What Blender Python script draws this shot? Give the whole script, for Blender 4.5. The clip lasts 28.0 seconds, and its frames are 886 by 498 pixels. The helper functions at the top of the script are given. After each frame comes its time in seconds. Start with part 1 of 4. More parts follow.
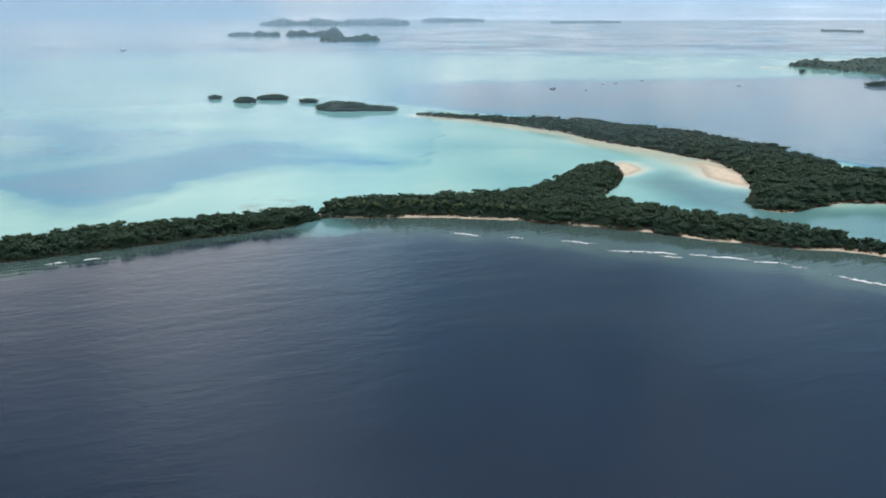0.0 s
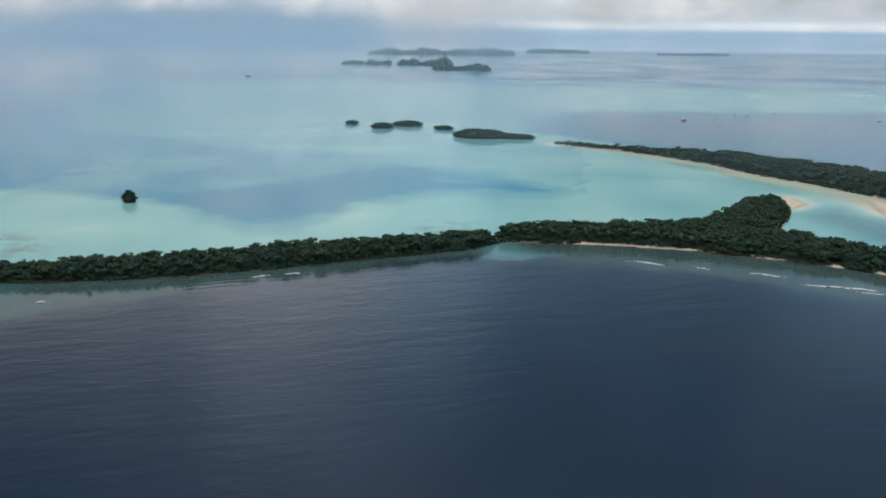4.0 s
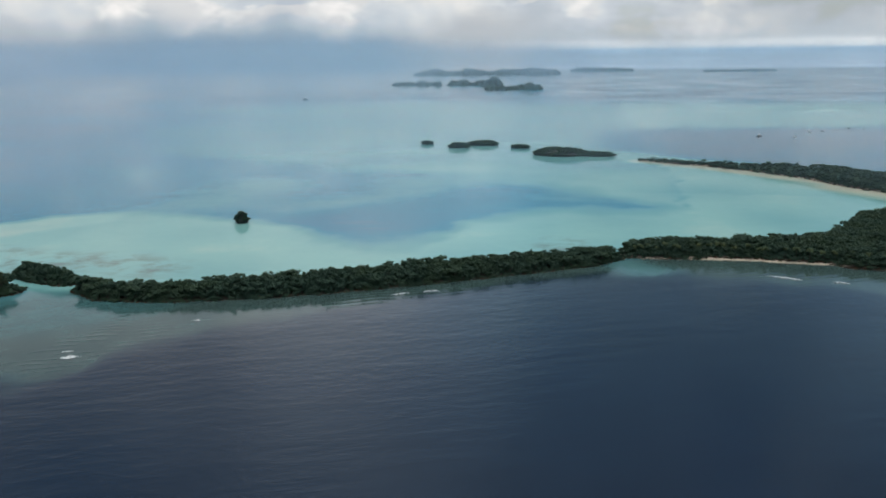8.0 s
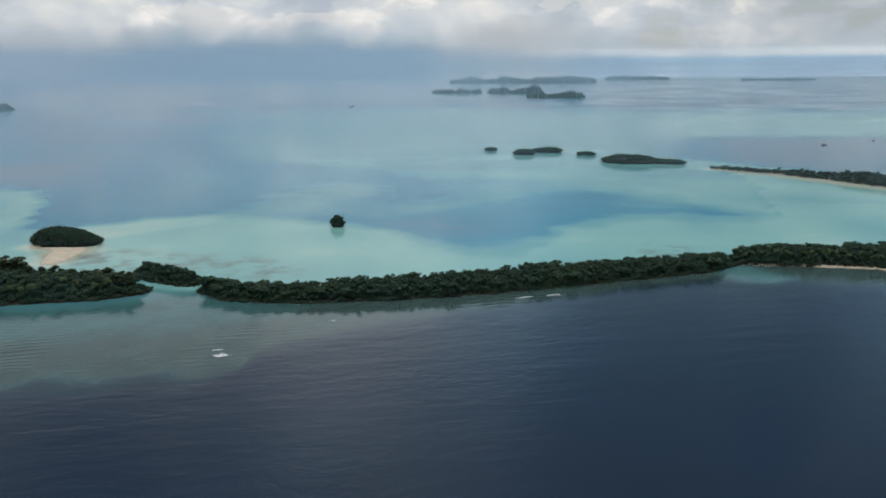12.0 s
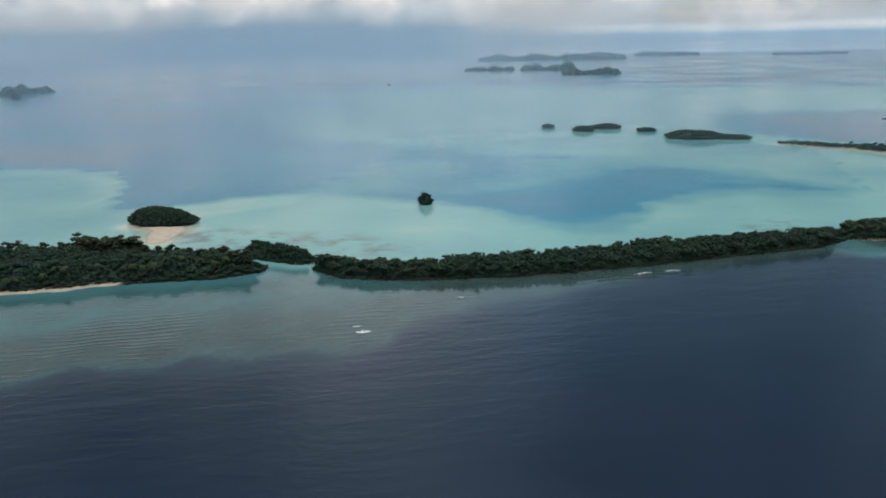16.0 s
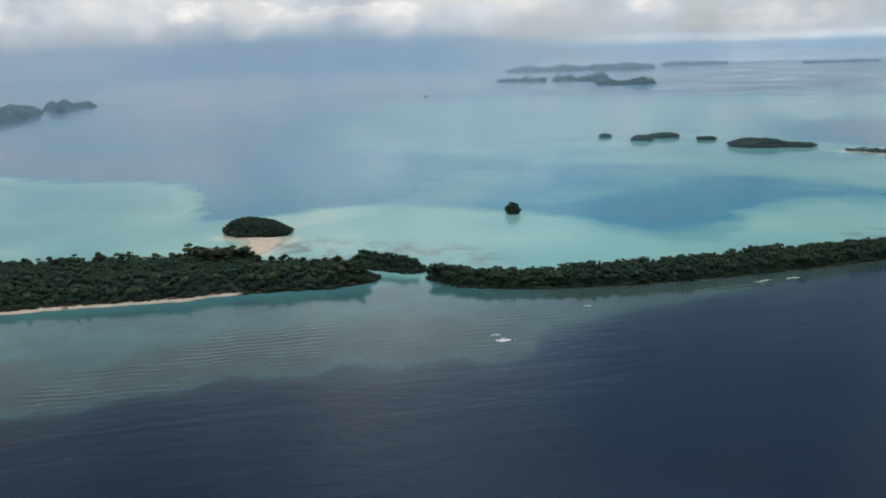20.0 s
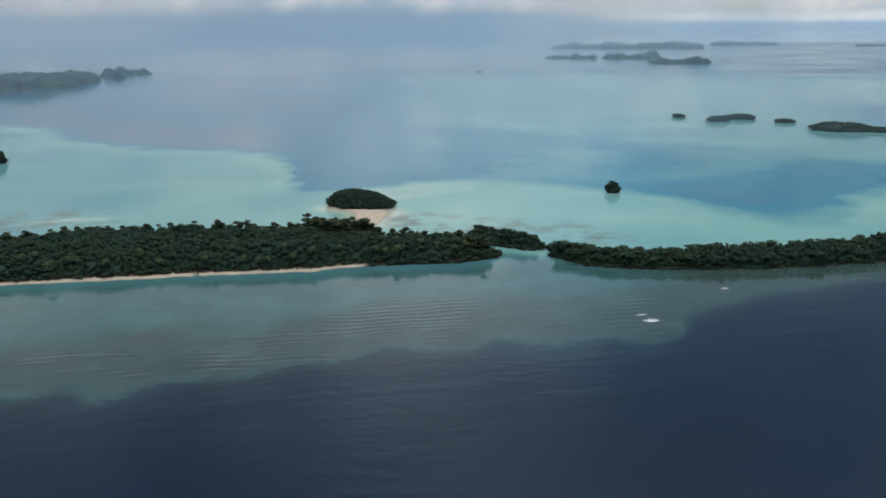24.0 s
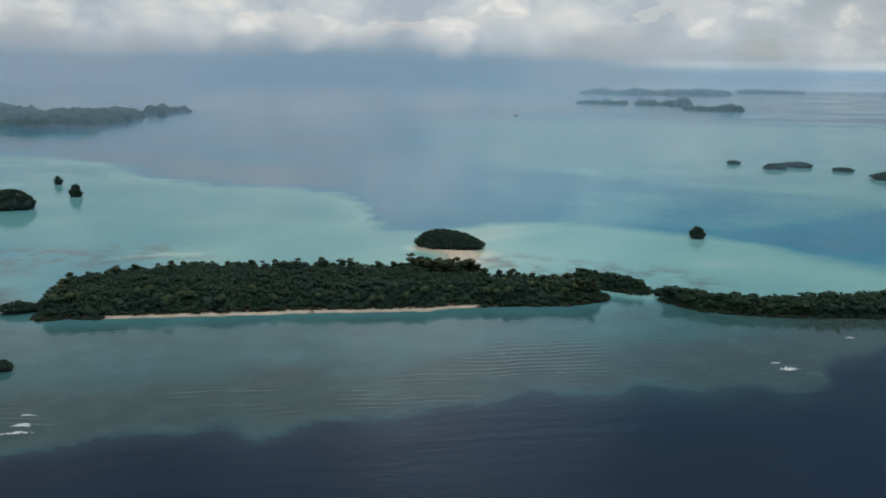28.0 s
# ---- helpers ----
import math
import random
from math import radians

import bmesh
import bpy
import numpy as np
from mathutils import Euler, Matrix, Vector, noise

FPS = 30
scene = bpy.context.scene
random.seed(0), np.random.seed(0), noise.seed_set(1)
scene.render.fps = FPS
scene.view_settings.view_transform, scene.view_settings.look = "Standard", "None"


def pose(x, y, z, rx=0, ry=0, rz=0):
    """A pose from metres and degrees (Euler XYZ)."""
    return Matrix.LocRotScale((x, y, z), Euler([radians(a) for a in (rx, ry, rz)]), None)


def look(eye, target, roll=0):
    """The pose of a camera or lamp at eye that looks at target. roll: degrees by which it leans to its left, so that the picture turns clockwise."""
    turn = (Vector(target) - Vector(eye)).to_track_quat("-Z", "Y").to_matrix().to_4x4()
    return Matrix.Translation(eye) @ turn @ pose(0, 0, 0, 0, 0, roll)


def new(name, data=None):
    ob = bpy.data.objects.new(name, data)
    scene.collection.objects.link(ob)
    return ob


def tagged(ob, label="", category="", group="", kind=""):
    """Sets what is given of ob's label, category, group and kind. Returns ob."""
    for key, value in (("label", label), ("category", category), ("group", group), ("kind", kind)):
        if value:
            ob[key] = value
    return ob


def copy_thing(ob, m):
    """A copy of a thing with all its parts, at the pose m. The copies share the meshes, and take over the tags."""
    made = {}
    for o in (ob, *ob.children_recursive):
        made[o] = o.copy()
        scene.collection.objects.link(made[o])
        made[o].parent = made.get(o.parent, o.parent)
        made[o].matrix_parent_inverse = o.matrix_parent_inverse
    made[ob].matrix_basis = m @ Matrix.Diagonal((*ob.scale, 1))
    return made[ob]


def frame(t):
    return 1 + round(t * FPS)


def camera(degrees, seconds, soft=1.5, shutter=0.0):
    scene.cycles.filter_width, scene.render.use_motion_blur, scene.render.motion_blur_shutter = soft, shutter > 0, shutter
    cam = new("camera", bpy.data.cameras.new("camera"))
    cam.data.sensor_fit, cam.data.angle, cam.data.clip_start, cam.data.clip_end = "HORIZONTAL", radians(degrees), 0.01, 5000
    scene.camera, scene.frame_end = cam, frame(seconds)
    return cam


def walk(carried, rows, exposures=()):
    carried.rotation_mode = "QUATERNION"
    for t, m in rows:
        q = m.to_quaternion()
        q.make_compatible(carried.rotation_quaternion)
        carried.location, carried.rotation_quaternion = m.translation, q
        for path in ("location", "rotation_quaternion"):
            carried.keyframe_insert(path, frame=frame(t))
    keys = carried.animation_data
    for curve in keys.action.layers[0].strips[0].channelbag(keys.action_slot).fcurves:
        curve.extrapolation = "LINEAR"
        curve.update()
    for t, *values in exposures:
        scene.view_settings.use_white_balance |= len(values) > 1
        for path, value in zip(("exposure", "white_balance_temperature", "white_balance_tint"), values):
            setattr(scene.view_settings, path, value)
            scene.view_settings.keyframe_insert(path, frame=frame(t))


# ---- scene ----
cam = camera(54.4, 28.0, 1.8)
# seconds, eye, point looked at, lean
PATH = [
    (0.0, (11.69, 0.97, 117.68), (10.89, 97.02, 89.83), -0.0),
    (0.5, (5.36, 0.25, 117.60), (1.91, 96.51, 90.70), -0.2),
    (1.0, (-0.80, -0.66, 117.50), (-6.05, 95.82, 91.71), -0.1),
    (1.5, (-6.90, -1.83, 117.40), (-14.25, 94.84, 92.89), 0.0),
    (2.0, (-13.05, -3.22, 117.26), (-21.20, 93.57, 93.51), 0.5),
    (2.5, (-19.16, -4.42, 117.16), (-27.71, 92.42, 93.70), 0.6),
    (3.0, (-25.27, -5.56, 117.03), (-34.62, 91.07, 93.02), 0.5),
    (3.5, (-31.44, -6.61, 116.92), (-41.58, 89.75, 92.18), 0.6),
    (5.5, (-56.07, -10.13, 116.02), (-69.32, 86.11, 92.32), -0.5),
    (6.0, (-62.18, -11.18, 115.92), (-75.98, 85.11, 92.72), -0.7),
    (6.5, (-68.30, -12.28, 115.86), (-82.75, 83.98, 92.95), -0.8),
    (7.0, (-74.43, -13.47, 115.78), (-89.43, 82.77, 93.13), -0.9),
    (7.5, (-80.56, -14.64, 115.67), (-95.87, 81.53, 92.96), -0.7),
    (8.0, (-86.67, -15.91, 115.55), (-101.92, 80.35, 93.14), -0.6),
    (8.5, (-92.74, -17.14, 115.43), (-108.39, 79.21, 93.68), -0.8),
    (9.0, (-98.76, -18.30, 115.31), (-114.66, 78.15, 94.21), -0.8),
    (9.5, (-104.82, -19.52, 115.19), (-120.88, 77.02, 94.68), -0.7),
    (10.0, (-110.87, -20.91, 115.03), (-127.18, 75.61, 94.57), -0.6),
    (10.5, (-116.86, -22.39, 114.90), (-133.56, 74.02, 94.25), -0.4),
    (11.0, (-122.74, -23.95, 114.80), (-139.84, 72.33, 93.84), -0.4),
    (11.5, (-128.67, -25.59, 114.72), (-146.17, 70.56, 93.52), -0.4),
    (12.0, (-134.67, -27.24, 114.65), (-152.68, 68.74, 93.14), -0.4),
    (12.5, (-140.62, -28.71, 114.56), (-158.87, 67.13, 92.62), -0.4),
    (14.5, (-164.49, -33.14, 114.09), (-183.44, 62.14, 90.35), -0.9),
    (15.0, (-170.44, -34.26, 114.06), (-189.74, 61.05, 90.76), -1.2),
    (15.5, (-176.31, -35.45, 114.05), (-196.05, 59.72, 90.56), -1.2),
    (16.0, (-182.17, -36.71, 114.05), (-202.32, 58.29, 90.20), -1.1),
    (16.5, (-188.11, -38.10, 114.00), (-208.61, 56.84, 90.20), -1.1),
    (17.0, (-194.09, -39.45, 113.93), (-214.99, 55.46, 90.38), -1.2),
    (17.5, (-199.99, -40.68, 113.88), (-221.24, 54.21, 90.54), -1.4),
    (18.0, (-205.90, -41.88, 113.86), (-227.45, 52.94, 90.52), -1.5),
    (18.5, (-211.87, -43.11, 113.84), (-233.77, 51.66, 90.58), -1.6),
    (19.0, (-217.77, -44.31, 113.79), (-239.87, 50.45, 90.75), -1.6),
    (19.5, (-223.63, -45.54, 113.73), (-245.88, 49.26, 90.98), -1.7),
    (20.0, (-229.46, -46.77, 113.69), (-251.81, 48.07, 91.20), -1.7),
    (20.5, (-235.29, -48.02, 113.67), (-257.99, 46.70, 91.03), -1.8),
    (21.0, (-241.08, -49.28, 113.64), (-264.24, 45.24, 90.63), -1.8),
    (21.5, (-246.93, -50.52, 113.64), (-270.63, 43.73, 90.09), -1.8),
    (23.5, (-270.24, -55.08, 113.94), (-295.53, 38.44, 89.15), -1.1),
    (24.0, (-276.09, -56.39, 114.02), (-301.63, 36.97, 88.88), -0.5),
    (24.5, (-281.88, -57.95, 114.07), (-307.88, 35.36, 89.22), -0.4),
    (25.0, (-287.65, -59.74, 114.08), (-313.80, 33.71, 89.93), -0.1),
    (25.5, (-293.29, -61.56, 114.10), (-319.29, 32.22, 91.05), 0.1),
    (26.0, (-298.95, -63.30, 114.13), (-325.01, 30.67, 91.97), 0.3),
    (26.5, (-304.67, -64.92, 114.15), (-330.93, 29.16, 92.69), 0.2),
    (27.0, (-310.51, -66.47, 114.18), (-337.06, 27.62, 93.18), 0.4),
    (27.5, (-316.41, -68.00, 114.21), (-343.35, 26.08, 93.62), 0.5),
    (28.0, (-322.25, -69.55, 114.22), (-349.71, 24.39, 93.71), 0.5),
]
walk(cam, [(t, look(eye, target, roll)) for t, eye, target, roll in PATH],
     exposures=[(0.0, 1.48, 6820, 14), (1.5, 1.14, 6770, 13), (3.0, 1.01, 6720, 13), (6.0, 1.01, 6670, 11), (8.0, 0.89, 6670, 11), (10.0, 0.81, 6670, 11), (16.0, 0.83, 6670, 11), (20.0, 0.89, 6670, 12), (24.0, 0.86, 6670, 12), (26.0, 0.81, 6670, 10), (28.0, 0.63, 6620, 9)])

# ---- sky, sun and exposure ----
SUN_AZIMUTH, SUN_HEIGHT = 12.0, 72.0     # degrees east of north, degrees up; veiled by cloud


def nodes_of(tree):
    """Short makers of nodes and links for one node tree."""
    def add(kind, **values):
        node = tree.nodes.new(kind)
        for key, value in values.items():
            if key == "op":
                node.operation = value
            elif key == "blend":
                node.blend_type = value
            elif key == "dtype":
                node.data_type = value
        return node

    def put(value, socket):
        if isinstance(value, bpy.types.NodeSocket):
            tree.links.new(value, socket)
        elif value is not None:
            socket.default_value = value

    def math_node(op, a, b=0.0, c=None):
        node = add("ShaderNodeMath", op=op)
        put(a, node.inputs[0]), put(b, node.inputs[1])
        if c is not None:
            put(c, node.inputs[2])
        return node.outputs[0]

    def step(value, low, high, out_low=0.0, out_high=1.0):
        node = add("ShaderNodeMapRange")
        node.interpolation_type = "SMOOTHSTEP"
        put(value, node.inputs[0])
        for socket, v in zip(node.inputs[1:5], (low, high, out_low, out_high)):
            put(v, socket)
        return node.outputs[0]

    def mix(factor, a, b, blend="MIX"):
        node = add("ShaderNodeMix", dtype="RGBA", blend=blend)
        put(factor, node.inputs[0])
        put(a if isinstance(a, bpy.types.NodeSocket) else (*a, 1.0), node.inputs[6])
        put(b if isinstance(b, bpy.types.NodeSocket) else (*b, 1.0), node.inputs[7])
        return node.outputs[2]

    def noise_node(vector, scale, detail=4.0, rough=0.55, warp=0.0):
        node = add("ShaderNodeTexNoise")
        put(vector, node.inputs["Vector"])
        node.inputs["Scale"].default_value = scale
        node.inputs["Detail"].default_value = detail
        node.inputs["Roughness"].default_value = rough
        node.inputs["Distortion"].default_value = warp
        return node.outputs[0]

    def ramp(value, stops):
        node = add("ShaderNodeValToRGB")
        el = node.color_ramp.elements
        el[0].position, el[0].color = stops[0][0], (*stops[0][1], 1)
        el[1].position, el[1].color = stops[-1][0], (*stops[-1][1], 1)
        for p, c in stops[1:-1]:
            e = el.new(p)
            e.color = (*c, 1)
        put(value, node.inputs[0])
        return node.outputs[0]

    def vec(x, y, z):
        node = add("ShaderNodeCombineXYZ")
        put(x, node.inputs[0]), put(y, node.inputs[1]), put(z, node.inputs[2])
        return node.outputs[0]
    return add, put, math_node, step, mix, noise_node, ramp, vec


def make_world():
    world = bpy.data.worlds.new("cloudy_sky")
    world.use_nodes = True
    scene.world = world
    tree = world.node_tree
    tree.nodes.clear()
    add, put, mth, step, mix, noi, ramp, vec = nodes_of(tree)
    sky = add("ShaderNodeTexSky")
    sky.sky_type, sky.sun_disc = "NISHITA", False
    sky.sun_elevation, sky.sun_rotation = radians(SUN_HEIGHT), radians(SUN_AZIMUTH)
    coord = add("ShaderNodeTexCoord").outputs["Generated"]
    sep = add("ShaderNodeSeparateXYZ")
    put(coord, sep.inputs[0])
    x, y, z = sep.outputs
    az = mth("ARCTAN2", x, y)
    # cloud deck: billows drawn out along the horizon
    flat = vec(mth("MULTIPLY", az, 7.0), mth("MULTIPLY", z, 13.0), 0.0)
    puffs = vec(mth("MULTIPLY", az, 22.0), mth("MULTIPLY", z, 34.0), 3.0)
    big = noi(flat, 1.2, 3.0, 0.5, 0.5)
    small = noi(puffs, 1.0, 8.0, 0.58, 0.7)
    cells = add("ShaderNodeTexVoronoi")
    cells.feature = "SMOOTH_F1"
    cells.inputs["Scale"].default_value, cells.inputs["Detail"].default_value = 0.62, 4.0
    cells.inputs["Roughness"].default_value, cells.inputs["Smoothness"].default_value = 0.55, 0.35
    put(puffs, cells.inputs["Vector"])
    billow = mth("SUBTRACT", 0.62, mth("MULTIPLY", cells.outputs["Distance"], 0.42))
    lump = mth("ADD", mth("MULTIPLY", big, 0.52), mth("ADD", mth("MULTIPLY", small, 0.24), mth("MULTIPLY", billow, 0.24)))
    cloud = ramp(lump, [(0.34, (2.4, 2.9, 3.5)), (0.44, (3.4, 3.9, 4.3)), (0.52, (4.3, 4.6, 4.7)), (0.62, (5.5, 5.6, 5.5))])
    # nearer heaps with crisp sunlit rims
    heap = mth("ADD", mth("MULTIPLY", noi(vec(mth("MULTIPLY", az, 6.0), mth("MULTIPLY", z, 15.0), 9.0), 1.0, 8.0, 0.52, 0.5), 0.72), mth("MULTIPLY", billow, 0.28))
    rim = step(heap, 0.452, 0.474)
    lit = ramp(mth("ADD", mth("MULTIPLY", small, 0.6), mth("MULTIPLY", billow, 0.4)), [(0.38, (3.5, 3.8, 4.05)), (0.49, (4.7, 4.95, 5.1)), (0.60, (5.8, 6.05, 6.2))])
    cloud = mix(mth("MULTIPLY", rim, step(az, 0.10, -0.15, 0.45, 0.82)), cloud, lit)
    under = mth("MULTIPLY", step(heap, 0.455, 0.43), step(heap, 0.34, 0.41))
    cloud = mix(mth("MULTIPLY", under, 0.35), cloud, (2.7, 3.15, 3.6))
    # overhead the deck is greyer and quieter, dimmed east and far west to darken reflections
    high = noi(coord, 2.6, 4.0, 0.55, 0.3)
    over = ramp(high, [(0.30, (0.85, 1.35, 2.0)), (0.5, (1.65, 2.25, 2.9)), (0.70, (3.4, 4.1, 4.8))])
    over_dim = ramp(high, [(0.30, (0.70, 1.05, 1.5)), (0.5, (1.3, 1.75, 2.3)), (0.70, (2.5, 3.0, 3.6))])
    over = mix(1.0, over, vec(step(az, -0.5, -0.25, 0.78, 1.0), step(az, -0.5, -0.25, 0.78, 1.0), step(az, -0.5, -0.25, 0.80, 1.0)), "MULTIPLY")
    over = mix(mth("MULTIPLY", step(az, -0.35, 0.05), step(az, 0.55, 0.25)), over, over_dim)
    cloud = mix(step(z, 0.17, 0.42), cloud, over)
    # small gaps of blue in the deck towards the east
    gap = mth("MULTIPLY", step(lump, 0.40, 0.33), step(az, -0.12, 0.10))
    blue = mix(1.0, sky.outputs[0], (0.5, 0.55, 0.6), "MULTIPLY")
    deck = mix(mth("MULTIPLY", gap, 0.5), cloud, blue)
    # out-of-view sky tinted blue, dimmed and brightened by bands to steer sea reflections
    deck = mix(mth("MULTIPLY", step(z, 0.08, 0.18), mth("MULTIPLY", step(az, -0.30, -0.02), step(z, 0.5, 0.3))), deck, mix(1.0, deck, (0.58, 0.84, 1.0), "MULTIPLY"))
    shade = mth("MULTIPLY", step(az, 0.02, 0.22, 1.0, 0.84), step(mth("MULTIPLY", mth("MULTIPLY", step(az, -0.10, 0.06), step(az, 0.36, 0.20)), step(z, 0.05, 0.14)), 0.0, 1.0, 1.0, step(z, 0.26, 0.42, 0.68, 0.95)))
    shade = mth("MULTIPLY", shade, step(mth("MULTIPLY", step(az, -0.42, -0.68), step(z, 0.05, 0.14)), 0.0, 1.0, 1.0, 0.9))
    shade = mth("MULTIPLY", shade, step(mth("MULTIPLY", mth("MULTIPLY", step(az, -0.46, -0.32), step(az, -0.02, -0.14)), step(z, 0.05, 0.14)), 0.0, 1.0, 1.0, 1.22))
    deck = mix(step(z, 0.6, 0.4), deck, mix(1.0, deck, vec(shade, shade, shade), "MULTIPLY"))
    # bright zenith added out of view for soft light on the treetops
    deck = mix(step(z, 0.70, 0.88), deck, (8.2, 8.7, 9.1))
    # rain under the deck in the west, a clear strip over the sea in the east
    east = step(mth("ADD", az, mth("MULTIPLY", mth("SUBTRACT", big, 0.5), 0.12)), -0.10, 0.02)
    rain = ramp(step(z, -0.02, 0.04), [(0.0, (1.15, 1.85, 2.55)), (0.5, (1.25, 1.9, 2.6)), (1.0, (2.1, 2.7, 3.2))])
    clear = ramp(step(z, -0.024, 0.024), [(0.0, (2.3, 3.0, 3.8)), (0.25, (2.5, 3.35, 4.2)), (0.46, (1.9, 3.0, 4.2)), (0.50, (2.4, 3.5, 4.5)), (0.54, (4.6, 5.2, 5.5)), (0.72, (4.9, 5.3, 5.5)), (0.84, (3.0, 3.5, 3.9)), (1.0, (2.5, 3.0, 3.4))])
    # far sea under the horizon, with gleaming streaks, is painted into the background
    glint = noi(vec(mth("MULTIPLY", az, 6.0), mth("MULTIPLY", z, 330.0), 5.0), 1.0, 3.0, 0.5)
    gleam = step(glint, 0.35, 0.65, 0.86, 1.22)
    clear = mix(step(z, 0.002, -0.002), clear, mix(1.0, clear, vec(gleam, gleam, gleam), "MULTIPLY"))
    wander = mth("ADD", az, mth("MULTIPLY", mth("SUBTRACT", noi(vec(mth("MULTIPLY", az, 5.0), mth("MULTIPLY", z, 14.0), 2.0), 1.0, 3.0, 0.5), 0.5), 0.25))
    rain = mix(mth("MULTIPLY", step(wander, -0.64, -0.50), step(wander, -0.14, -0.26)), (2.6, 2.95, 3.25), rain)
    strip = mix(east, rain, clear)
    base = mth("ADD", z, mth("MULTIPLY", mth("SUBTRACT", small, 0.5), 0.022))
    sway = noi(vec(mth("MULTIPLY", az, 3.3), 0.0, 7.0), 1.0, 2.0, 0.5)
    shafts = noi(vec(mth("MULTIPLY", az, 13.0), mth("MULTIPLY", z, 2.5), 4.0), 1.0, 3.0, 0.55)
    low = mth("SUBTRACT", mth("ADD", 0.026, mth("MULTIPLY", mth("SUBTRACT", sway, 0.5), 0.11)), mth("MULTIPLY", east, 0.012))
    low = mth("ADD", low, mth("MULTIPLY", mth("SUBTRACT", shafts, 0.5), mth("MULTIPLY", mth("SUBTRACT", 1.0, east), 0.07)))
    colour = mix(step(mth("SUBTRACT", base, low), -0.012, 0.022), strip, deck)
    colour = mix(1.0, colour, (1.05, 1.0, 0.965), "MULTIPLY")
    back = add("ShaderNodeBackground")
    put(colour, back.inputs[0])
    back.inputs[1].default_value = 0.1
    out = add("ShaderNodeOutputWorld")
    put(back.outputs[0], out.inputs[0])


make_world()
sun_data = bpy.data.lights.new("sun", "SUN")
sun_data.energy, sun_data.angle, sun_data.color = 0.5, radians(60), (1.0, 0.98, 0.95)
sun = new("sun", sun_data)
sa, sh = radians(SUN_AZIMUTH), radians(SUN_HEIGHT)
sun.matrix_world = look((0, 0, 400), Vector((0, 0, 400)) - Vector((math.sin(sa) * math.cos(sh), math.cos(sa) * math.cos(sh), math.sin(sh))))


# ---- materials ----
def material(name):
    m = bpy.data.materials.new(name)
    m.use_nodes = True
    bsdf = m.node_tree.nodes["Principled BSDF"]
    return m, bsdf, nodes_of(m.node_tree)


def bump(tree_tools, height, strength, distance, socket):
    add, put = tree_tools[0], tree_tools[1]
    node = add("ShaderNodeBump")
    node.inputs["Strength"].default_value = strength
    node.inputs["Distance"].default_value = distance
    put(height, node.inputs["Height"])
    put(node.outputs[0], socket)


